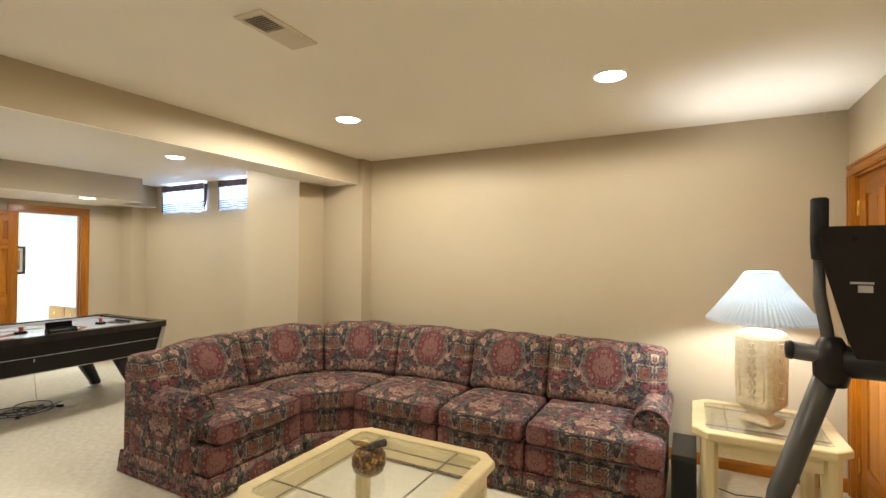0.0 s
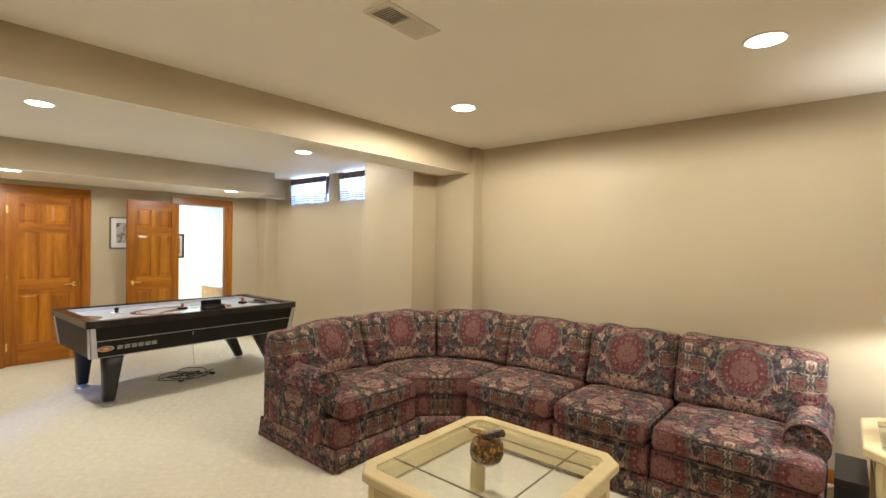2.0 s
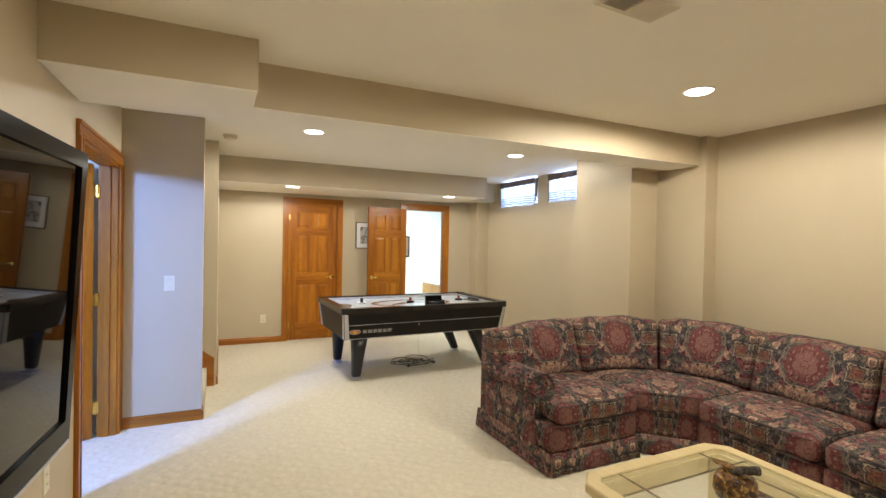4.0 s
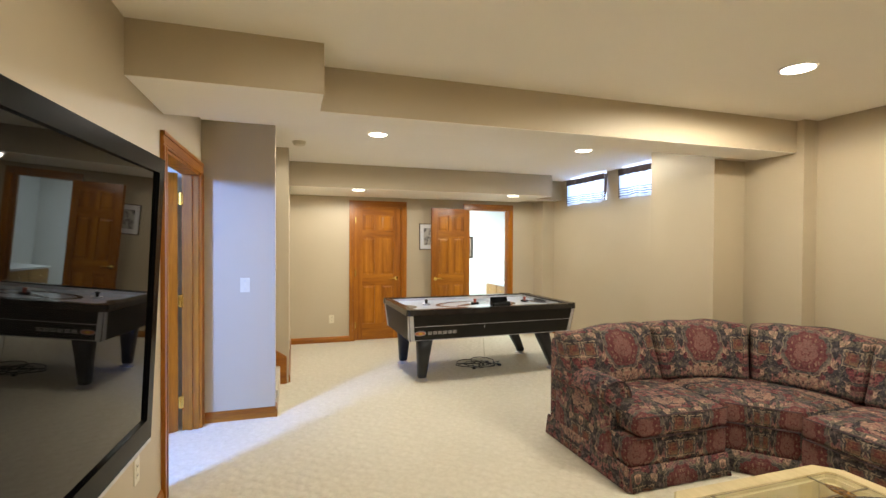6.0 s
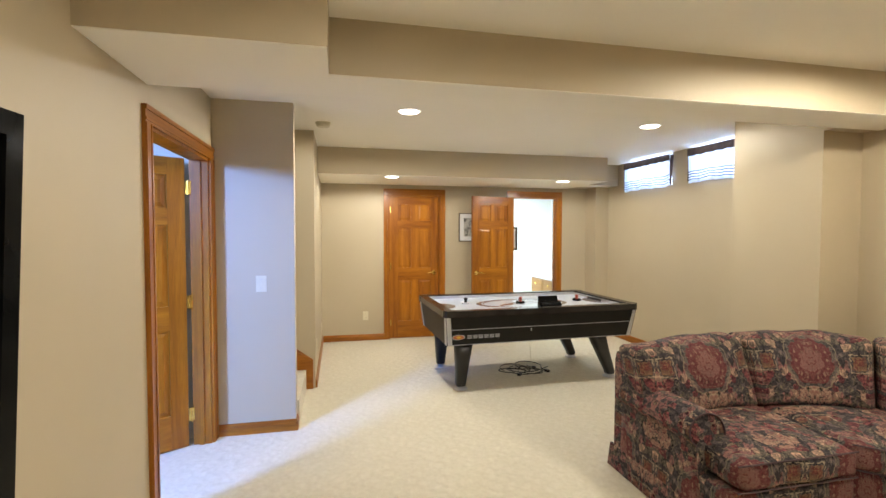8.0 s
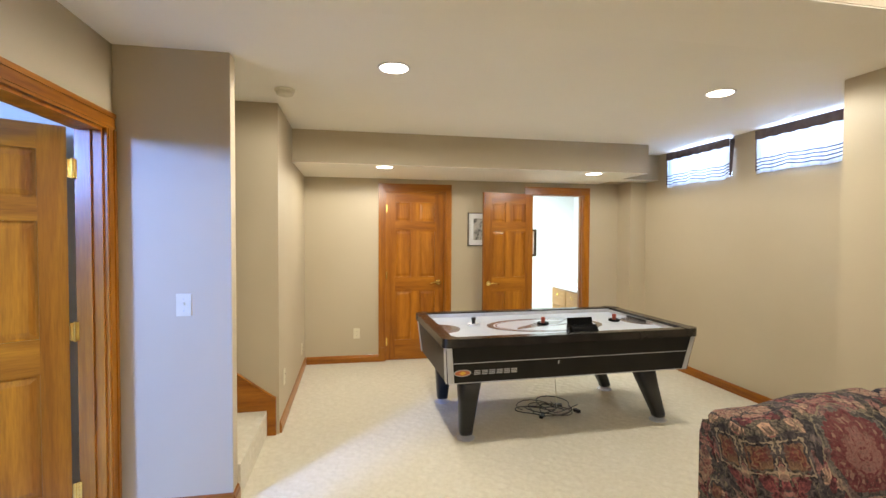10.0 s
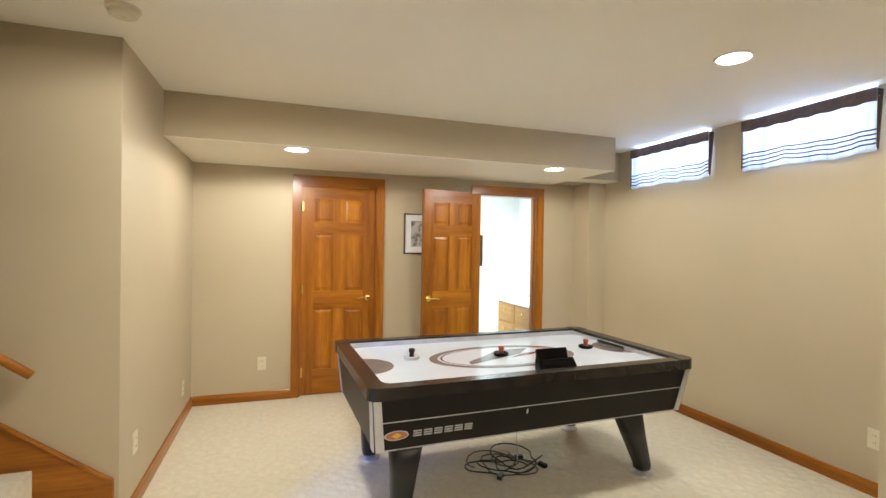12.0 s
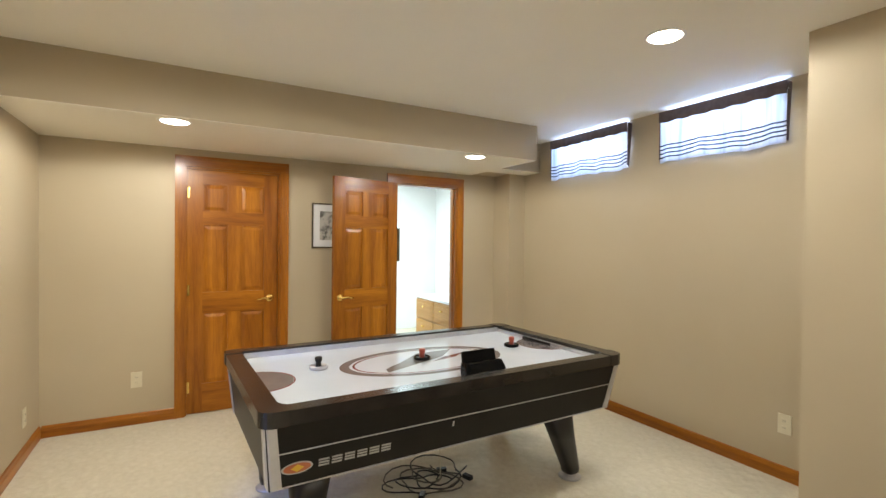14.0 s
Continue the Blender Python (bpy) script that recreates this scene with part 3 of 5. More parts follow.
def window(idx, a, b, seed):
    w = new("window_" + str(idx))
    w.location = ((a + b) / 2, Y_WIN + 0.2, WZ[0])
    tagged(w, label="high basement window with white frame", kind="structure")
    h = (b - a) / 2 - 0.001
    part("window_frame", boxes((-h, -h + 0.035, 0, 0.05, 0.001, 0.392), (h - 0.035, h, 0, 0.05, 0.001, 0.392), (-h + 0.035, h - 0.035, 0, 0.05, 0.001, 0.035), (-h + 0.035, h - 0.035, 0, 0.05, 0.360, 0.392), (-0.015, 0.015, 0.004, 0.046, 0.035, 0.360), bevel=0.002), WHITE_PAINT, w)
    for x0, x1 in ((-h + 0.035, -0.015), (0.015, h - 0.035)):
        p = part("pane", boxes((x0, x1, 0.022, 0.028, 0.035, 0.360)), GLASS, w)
        p.visible_shadow = False
    part("window_sill", boxes((-h, h, -0.19, 0, 0.001, 0.016), bevel=0.003), WHITE_PAINT, w)
    c = thing("curtain", pose(0, 0, 0), "short sheer white valance with four dark stripes under a taupe band", "curtain", "window valances")
    x0, x1, y0 = a - 0.035, b + 0.03, Y_WIN - 0.055
    rnd = random.Random(seed)
    ph = [rnd.uniform(0, 6.28) for _ in range(4)]
    wave = lambda u, z: y0 + (2.44 - z) * (0.035 * math.sin(21 * u + ph[0]) + 0.02 * math.sin(47 * u + ph[1])) * 0.8 + 0.003 * math.sin(60 * u + ph[2])
    dip = lambda u: 0.010 * math.sin(9 * u + ph[3]) + 0.006 * math.sin(23 * u + ph[1]) - 0.008 * math.sin(math.pi * u)
    bm = bmesh.new()
    ribbon(bm, wave, lambda u: 2.083 + dip(u), lambda u: 2.40, x0, x1, rows=8)
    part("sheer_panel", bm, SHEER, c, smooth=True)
    bm = bmesh.new()
    ribbon(bm, lambda u, z: y0 - 0.010 + 0.002 * math.sin(60 * u), lambda u: 2.378 + 0.004 * math.sin(40 * u + ph[0]), lambda u: 2.460, x0, x1, rows=2, back=0.004)
    part("rod_pocket", bm, BROWN_BAND, c, "taupe gathered rod pocket")
    for k in range(4):
        bm = bmesh.new()
        zc = 2.122 + 0.0285 * k
        ribbon(bm, lambda u, z: wave(u, z) - 0.003, lambda u: zc - 0.0052 + dip(u) * (1 - 0.15 * k), lambda u: zc + 0.0052 + dip(u) * (1 - 0.15 * k), x0, x1, back=0.002)
        part("stripe", bm, STRIPE, c, "dark slate ribbon stripe")
    for x in (x0, x1 - 0.003):
        bm = bmesh.new()
        loft(bm, [[(x, y0, 2.10), (x + 0.003, y0, 2.10), (x + 0.003, y0 + 0.022, 2.09), (x, y0 + 0.022, 2.09)], [(x, y0, 2.455), (x + 0.003, y0, 2.455), (x + 0.003, Y_WIN - 0.001, 2.455), (x, Y_WIN - 0.001, 2.455)]])
        part("side_return", bm, BROWN_BAND, c)
    bm = bmesh.new()
    tube(bm, [(x0, y0 + 0.012, 2.41), (x1, y0 + 0.012, 2.41)], 0.006)
    part("curtain_rod", bm, WHITE_PAINT, c)


window(1, *W1, 3)
window(2, *W2, 8)


# ---- pictures ----
def print_art(name, paper, ink, scale):
    m, n, l, b = nodes_of(name, 0.6)
    v = coords(n, l)
    l.new(ramp(n, l, noise_of(n, l, v, scale, 5, 0.6, 0.4), (0.45, paper), (0.62, ink)), b.inputs["Base Color"])
    return m


def picture(m, w, h, label, art, frame_mat, mat_board=0.05, bar=0.018):
    t = thing("picture", m, label, "picture")
    part("frame", boxes((-w, w, -0.022, 0, h - bar, h), (-w, w, -0.022, 0, -h, -h + bar), (-w, -w + bar, -0.022, 0, -h + bar, h - bar), (w - bar, w, -0.022, 0, -h + bar, h - bar), bevel=0.003), frame_mat, t)
    part("mat_board", boxes((-w + bar, w - bar, -0.010, 0, -h + bar, h - bar)), WHITE_PAINT, t, "white mat board")
    part("print", boxes((-w + bar + mat_board, w - bar - mat_board, -0.012, -0.0102, -h + bar + mat_board, h - bar - mat_board)), art, t, "grey botanical print")


DARK_FRAME = two_tone("dark_bronze_frame", (0.05, 0.035, 0.02), (0.09, 0.065, 0.04), 12, 0.4)
picture(pose(X_FAR, 1.958, 1.585, 0, 0, 90), 0.142, 0.205, "dark framed grey print with white mat on the far wall", print_art("grey_print", (0.55, 0.53, 0.48), (0.12, 0.12, 0.11), 14), DARK_FRAME, 0.062, 0.011)

# ---- the sectional sofa ----
def maths(n, l, op, a, b=None, c=None):
    k = n.new("ShaderNodeMath")
    k.operation = op
    for i, v in enumerate((a, b, c)):
        if v is None:
            continue
        if hasattr(v, "is_linked"):
            l.new(v, k.inputs[i])
        else:
            k.inputs[i].default_value = v
    return k.outputs[0]


def tapestry():
    """Dark floral tapestry: slate ground, burgundy medallions, cream fret pairs and flower bands, mirrored about each repeat's middle."""
    m, n, l, b = nodes_of("floral_tapestry", 0.9)
    uv, sep = n.new("ShaderNodeUVMap"), n.new("ShaderNodeSeparateXYZ")
    l.new(uv.outputs[0], sep.inputs[0])
    M = lambda op, *a: maths(n, l, op, *a)
    u, v = M("FRACT", sep.outputs[0]), M("FRACT", sep.outputs[1])
    du = M("ABSOLUTE", M("SUBTRACT", u, 0.5))
    # the weave's own wander, so that no outline is ruled
    plain = n.new("ShaderNodeCombineXYZ")
    l.new(du, plain.inputs[0])
    l.new(v, plain.inputs[1])
    wander = n.new("ShaderNodeSeparateColor")
    l.new(mix(n, l, 0.5, noise_colour(n, l, plain.outputs[0], 14), noise_colour(n, l, plain.outputs[0], 42)), wander.inputs[0])
    du = M("MULTIPLY_ADD", M("SUBTRACT", wander.outputs[0], 0.5), 0.075, du)
    v = M("MULTIPLY_ADD", M("SUBTRACT", wander.outputs[1], 0.5), 0.075, v)
    dv = M("SUBTRACT", v, 0.5)
    comb = n.new("ShaderNodeCombineXYZ")
    l.new(du, comb.inputs[0])
    l.new(v, comb.inputs[1])
    mirrored = comb.outputs[0]
    # the ground: leaves and small blooms
    warp = mix(n, l, 0.06, mirrored, noise_colour(n, l, mirrored, 9))
    vo = n.new("ShaderNodeTexVoronoi")
    vo.inputs["Scale"].default_value = 18
    l.new(warp, vo.inputs["Vector"])
    shades = n.new("ShaderNodeSeparateColor")
    l.new(vo.outputs["Color"], shades.inputs[0])
    ground = ramp(n, l, shades.outputs[0], (0.0, (0.060, 0.056, 0.062)), (0.20, (0.105, 0.095, 0.098)), (0.36, (0.170, 0.058, 0.066)), (0.50, (0.072, 0.069, 0.074)), (0.62, (0.225, 0.125, 0.118)), (0.76, (0.110, 0.102, 0.086)), (0.88, (0.33, 0.235, 0.180)), step=True)
    petals = ramp(n, l, noise_of(n, l, mirrored, 30, 4, 0.7, 1.4), (0.36, (0.22, 0.22, 0.23)), (0.50, (0.97, 0.94, 0.94)), (0.66, (2.7, 2.35, 1.95)))
    col = mix(n, l, 1.0, ground, petals, "MULTIPLY")
    vines = M("LESS_THAN", M("ABSOLUTE", M("SUBTRACT", noise_of(n, l, mirrored, 8, 2, 0.5, 1.2), 0.5)), 0.009)
    col = mix(n, l, M("MULTIPLY", vines, 0.7), col, (0.34, 0.29, 0.18))
    # medallion with a pale rim and a light heart
    wob = M("MULTIPLY", M("SINE", M("MULTIPLY", M("ARCTAN2", dv, du), 8.0)), 0.010)
    r = M("ADD", M("SQRT", M("ADD", M("MULTIPLY", du, M("MULTIPLY", du, 1.05)), M("MULTIPLY", dv, dv))), wob)
    flower = noise_of(n, l, mirrored, 36, 4, 0.65, 1.2)
    red = ramp(n, l, flower, (0.36, (0.075, 0.022, 0.026)), (0.50, (0.22, 0.046, 0.052)), (0.58, (0.20, 0.075, 0.070)), (0.66, (0.40, 0.27, 0.19)))
    pale = ramp(n, l, flower, (0.40, (0.22, 0.055, 0.060)), (0.50, (0.42, 0.26, 0.20)), (0.62, (0.16, 0.07, 0.07)))
    rim = M("MULTIPLY", M("LESS_THAN", r, 0.246), M("GREATER_THAN", r, 0.236))
    halo = M("LESS_THAN", r, 0.244)
    col = mix(n, l, M("MULTIPLY", halo, 0.55), col, mix(n, l, 1.0, (0.125, 0.125, 0.118), petals, "MULTIPLY"))
    col = mix(n, l, M("MULTIPLY", M("LESS_THAN", r, 0.200), 0.86), col, red)
    col = mix(n, l, M("MULTIPLY", M("LESS_THAN", r, 0.108), 0.7), col, pale)
    dots = M("MULTIPLY", M("MULTIPLY", M("LESS_THAN", M("ABSOLUTE", M("SUBTRACT", r, 0.150)), 0.012), M("GREATER_THAN", M("SINE", M("MULTIPLY", M("ARCTAN2", dv, du), 14.0)), 0.55)), 0.55)
    col = mix(n, l, dots, col, (0.45, 0.32, 0.22))
    col = mix(n, l, M("MULTIPLY", rim, 0.7), col, (0.36, 0.31, 0.20))

    # fret pairs: square outlines with a gap
    def fret(cu, cv, half, col):
        a, c = M("ABSOLUTE", M("SUBTRACT", du, cu)), M("ABSOLUTE", M("SUBTRACT", v, cv))
        d = M("MAXIMUM", a, c)
        line = M("LESS_THAN", M("ABSOLUTE", M("SUBTRACT", d, half)), 0.0048)
        gap = M("GREATER_THAN", M("MINIMUM", a, c), 0.010)
        inner = M("LESS_THAN", d, half - 0.02)
        col = mix(n, l, M("MULTIPLY", inner, 0.6), col, ramp(n, l, flower, (0.45, (0.17, 0.05, 0.04)), (0.6, (0.40, 0.24, 0.12))))
        return mix(n, l, M("MULTIPLY", M("MULTIPLY", line, gap), 0.8), col, (0.48, 0.39, 0.26))

    col = fret(0.408, 0.50, 0.074, col)
    col = fret(0.080, 0.035, 0.055, col)
    # cream flower band under the medallion and between the repeats
    for cu, cv, a, c in ((0.0, 0.205, 5.2, 13.0), (0.5, 0.84, 5.5, 10.0)):
        e = M("ADD", M("POWER", M("MULTIPLY", M("ABSOLUTE", M("SUBTRACT", du, cu)), a), 2.0), M("POWER", M("MULTIPLY", M("ABSOLUTE", M("SUBTRACT", v, cv)), c), 2.0))
        blob = M("MULTIPLY", M("LESS_THAN", e, 1.0), M("GREATER_THAN", noise_of(n, l, mirrored, 30, 3, 0.65, 1.0), 0.47))
        col = mix(n, l, M("MULTIPLY", blob, 0.85), col, ramp(n, l, flower, (0.4, (0.56, 0.40, 0.27)), (0.6, (0.30, 0.12, 0.10))))
    ob = coords(n, l)
    worn = ramp(n, l, noise_of(n, l, ob, 3, 3), (0.3, (0.88, 0.88, 0.88)), (0.7, (1.08, 1.06, 1.05)))
    weave = noise_of(n, l, ob, 420, 2)
    yarn = ramp(n, l, weave, (0.3, (0.78, 0.78, 0.78)), (0.7, (1.15, 1.15, 1.15)))
    l.new(mix(n, l, 1.0, mix(n, l, 1.0, mix(n, l, 1.0, col, (0.70, 0.70, 0.74), "MULTIPLY"), worn, "MULTIPLY"), yarn, "MULTIPLY"), b.inputs["Base Color"])
    bump(n, l, b, M("ADD", weave, M("MULTIPLY", noise_of(n, l, ob, 14, 3), 2.0)), 0.4, 0.004)
    b.inputs["Specular IOR Level"].default_value = 0.2
    return m


FABRIC = tapestry()
WELT = two_tone("dark_piping", (0.05, 0.03, 0.035), (0.08, 0.045, 0.05), 40, 0.9)
CX, CY, TILE = -2.12, 2.62, 0.66


def place(s, r):
    """Plan position on the sofa's track: s < 0 the short arm along y, 0..1 the bend, above 1 the long run along x; r metres outward."""
    if s < 0:
        return CX - r, CY + s
    if s > 1:
        return CX + (s - 1), CY + r
    a = math.pi - s * math.pi / 2
    flat = max(0.0, min(1.0, (0.75 - r) / 0.4))
    r *= 1 + flat * (math.cos(math.pi / 4) / math.cos(a - 0.75 * math.pi) - 1)
    return CX + r * math.cos(a), CY + r * math.sin(a)


def track_length(s0, s1, r):
    return (s1 - s0) * (math.pi / 2 * r if 0 <= s0 and s1 <= 1 else 1)


def pad(s0, s1, r0, r1, z0, z1, lean=0.0, radius=0.05, puff=0.03, seed=0, main="front", counts=(22, 10, 8), v0=0.0, top_wave=0.0, u_mid=0.5, crush=0.012, slope=0.0):
    """A stuffed cushion along the track between s0 and s1, r0 and r1 outward, z0 and z1 high."""
    bm = bmesh.new()
    uvl = bm.loops.layers.uv.new("UVMap")
    hw, hd, hh = track_length(s0, s1, (r0 + r1) / 2 if main == "front" else r0 + 0.2) / 2, (r1 - r0) / 2, (z1 - z0) / 2
    off = Vector((seed * 3.7, seed * 1.3, seed * 0.7))
    verts = {}

    def vert(a, b_, c):
        key = (round(a, 4), round(b_, 4), round(c, 4))
        if key in verts:
            return verts[key]
        p = Vector((a * hw, b_ * hd, c * hh))
        core = Vector(tuple(max(-h + radius, min(h - radius, q)) for q, h in zip(p, (hw, hd, hh))))
        q = p - core
        p = core + q.normalized() * radius * min(1.0, max(abs(q.x), abs(q.y), abs(q.z)) / radius) if q.length > 1e-6 else p
        f = noise.noise(Vector((p.x * 6, p.y * 6, p.z * 6)) + off) * crush
        ea, eb, ec = 1 - a ** 4, 1 - b_ ** 2, 1 - c ** 4
        p.y += (-1 if b_ < 0 else 0.3) * puff * ea * ec * (abs(b_) if main == "front" else 0.3 * abs(b_)) + f * (b_ < 0)
        p.z += (1 if c > 0 else 0.15) * (puff if main == "top" else puff * 0.3) * ea * eb * abs(c) + f * (c > 0) + top_wave * (1 - a * a) * (c > 0) * abs(c) + slope * a * (c + 1) / 2
        s = s0 + (s1 - s0) * (p.x / hw + 1) / 2
        x, y = place(s, (r0 + r1) / 2 + p.y + lean * (p.z / hh + 1) / 2) if not (s0 >= 0 and s1 <= 1) else place(min(max(s, 0.0), 1.0), (r0 + r1) / 2 + p.y + lean * (p.z / hh + 1) / 2)
        verts[key] = bm.verts.new((x, y, (z0 + z1) / 2 + p.z))
        return verts[key]

    na, nb, nc = counts
    lin = lambda k: [-1 + 2 * i / k for i in range(k + 1)]
    A, B, C = lin(na), lin(nb), lin(nc)

    def quad(ps, uvs):
        try:
            f = bm.faces.new([vert(*p) for p in ps])
        except ValueError:
            return
        f.smooth = True
        for loop, w in zip(f.loops, uvs):
            loop[uvl].uv = w

    base_front = lambda c: v0 + (c + 1) * hh / TILE
    base_top = lambda b_: v0 + 2 * hh / TILE + (b_ + 1) * hd / TILE
    U = lambda a: u_mid + a * hw / TILE
    for i in range(na):
        a0, a1 = A[i], A[i + 1]
        for k in range(nc):
            c0, c1 = C[k], C[k + 1]
            for b_ in (-1, 1):
                quad([(a0, b_, c0), (a1, b_, c0), (a1, b_, c1), (a0, b_, c1)], [(U(a0), base_front(c0)), (U(a1), base_front(c0)), (U(a1), base_front(c1)), (U(a0), base_front(c1))])
        for j in range(nb):
            b0, b1 = B[j], B[j + 1]
            for c in (-1, 1):
                quad([(a0, b0, c), (a1, b0, c), (a1, b1, c), (a0, b1, c)], [(U(a0), base_top(b0)), (U(a1), base_top(b0)), (U(a1), base_top(b1)), (U(a0), base_top(b1))])
    for j in range(nb):
        for k in range(nc):
            for a in (-1, 1):
                w = lambda b_, c: (0.1 + b_ * hd / TILE, base_front(c))
                quad([(a, B[j], C[k]), (a, B[j + 1], C[k]), (a, B[j + 1], C[k + 1]), (a, B[j], C[k + 1])], [w(B[j], C[k]), w(B[j + 1], C[k]), w(B[j + 1], C[k + 1]), w(B[j], C[k + 1])])
    return bm


def metric_uv(bm, du=0.0, dv=0.0):
    """Unwraps by the face's main direction, in fabric repeats."""
    bmesh.ops.recalc_face_normals(bm, faces=bm.faces)
    uvl = bm.loops.layers.uv.verify()
    for f in bm.faces:
        nx, ny, nz = (abs(q) for q in f.normal)
        for loop in f.loops:
            x, y, z = loop.vert.co
            loop[uvl].uv = ((y if nx > ny else x) / TILE + du, (z if nz < 0.7 else (x if nx > ny else y)) / TILE + dv)
    return bm


sofa = thing("sectional_sofa", pose(0, 0, 0), "curved sectional sofa in burgundy and slate floral tapestry, loose cushions", "sofa")
UNITS = [(-0.77, -0.01), (0.0, 1.0), (1.01, 1.735), (1.745, 2.365), (2.375, 3.135)]
for i, (s0, s1) in enumerate(UNITS):
    back = 0.085 if i == 1 else 0.0
    # frame with its upholstered front, then the skirt
    part("base", pad(s0, s1 if i < 4 else s1 + 0.045, 0.262 + back, 0.95, 0.135, 0.315, radius=0.018, puff=0.006, seed=i + 20, counts=(20, 4, 4), v0=0.364, u_mid=0.0, crush=0.004), FABRIC, sofa)
    bm = bmesh.new()
    uvl = bm.loops.layers.uv.new("UVMap")
    wide = track_length(s0, s1, 0.26) / TILE
    nn = 24
    rows_ = []
    for k in range(nn + 1):
        s = s0 + (s1 - s0) * k / nn
        fold = 0.004 * math.sin(k * 1.9 + i) + (0.008 if k in (0, nn) else 0)
        rows_.append([(*place(s, 0.255 + back - 0.010 * (2 - j) - fold * (2 - j) / 2 + 0.0), z) for j, z in enumerate((0.008, 0.075, 0.145))] + [(*place(s, 0.275 + back), 0.145), (*place(s, 0.275 + back), 0.008)])
    vv = [[bm.verts.new(p) for p in row] for row in rows_]
    for k in range(nn):
        for j in range(5):
            q = (j + 1) % 5
            f = bm.faces.new((vv[k][j], vv[k + 1][j], vv[k + 1][q], vv[k][q]))
            f.smooth = True
            for loop, (kk, jj) in zip(f.loops, ((k, j), (k + 1, j), (k + 1, q), (k, q))):
                loop[uvl].uv = (0.5 + (kk / nn - 0.5) * wide, 0.52 + rows_[kk][jj][2] / TILE)
    bm.faces.new(vv[0])
    bm.faces.new(vv[-1][::-1])
    part("skirt", bm, FABRIC, sofa)
    # seat cushion and its piping
    seat = part("seat_cushion", pad(s0 + (0.05 if i == 0 else 0.007), s1 - (0.007 if i < 4 else -0.045), 0.235 + back, 0.93, 0.315, 0.462, radius=0.045, puff=0.028, seed=i, main="top", v0=0.39, u_mid=0.0, crush=0.012), FABRIC, sofa)
    bm = bmesh.new()
    line = [(*place(s0 + 0.03 + (s1 - s0 - 0.06) * k / 16, 0.232 + back), 0.452) for k in range(17)]
    tube(bm, line, 0.0042, 6)
    part("piping", bm, WELT, seat, "dark piping")
    bm = bmesh.new()
    tube(bm, [(p[0], p[1], 0.326) for p in line], 0.0042, 6)
    part("piping", bm, WELT, seat, "dark piping")

# back frame behind the cushions
bm = bmesh.new()
uvl = bm.loops.layers.uv.new("UVMap")
section = [(1.165, 0.02), (1.165, 0.70), (1.15, 0.755), (1.10, 0.775), (1.04, 0.76), (1.01, 0.70), (0.94, 0.30), (0.94, 0.02)]
stations = [-0.77 + 0.77 * k / 6 for k in range(6)] + [k / 20 for k in range(20)] + [1 + 2.145 * k / 10 for k in range(11)]
vv, run = [], 0.0
for s in stations:
    vv.append([bm.verts.new((*place(s, r_), z)) for r_, z in section])
dist = [0.0]
for p, q in zip(vv, vv[1:]):
    dist.append(dist[-1] + (p[0].co - q[0].co).length)
for k in range(len(vv) - 1):
    for j in range(len(section)):
        q = (j + 1) % len(section)
        f = bm.faces.new((vv[k][j], vv[k + 1][j], vv[k + 1][q], vv[k][q]))
        for loop, (kk, jj) in zip(f.loops, ((k, j), (k + 1, j), (k + 1, q), (k, q))):
            loop[uvl].uv = (dist[kk] / TILE, section[jj][1] / TILE)
for cap in (vv[0], vv[-1]):
    f = bm.faces.new(cap)
    for loop in f.loops:
        x, y, z = loop.vert.co
        loop[uvl].uv = ((x if cap is vv[0] else y) / TILE, z / TILE)
part("back_frame", bm, FABRIC, sofa)

BACKS = [(-0.80, -0.016, 0.868), (-0.004, 0.496, 0.888), (0.506, 0.999, 0.892), (1.003, 1.722, 0.892), (1.734, 2.346, 0.908), (2.358, 3.168, 0.908)]
for i, (s0, s1, top) in enumerate(BACKS):
    if s0 < 0 < s1:
        s0 = 0.0
    side = 0.0
    part("back_cushion", pad(s0, s1, 0.80, 1.00, 0.452, top - 0.028, lean=0.125, radius=0.038, puff=0.055, seed=i + 7, main="front", v0=0.08, counts=(24, 8, 14), top_wave=0.0, slope=(0.022, 0.004, 0.0, 0.0, 0.0, -0.012)[i], crush=0.018, u_mid=0.5 if i not in (0,) else 0.44), FABRIC, sofa)


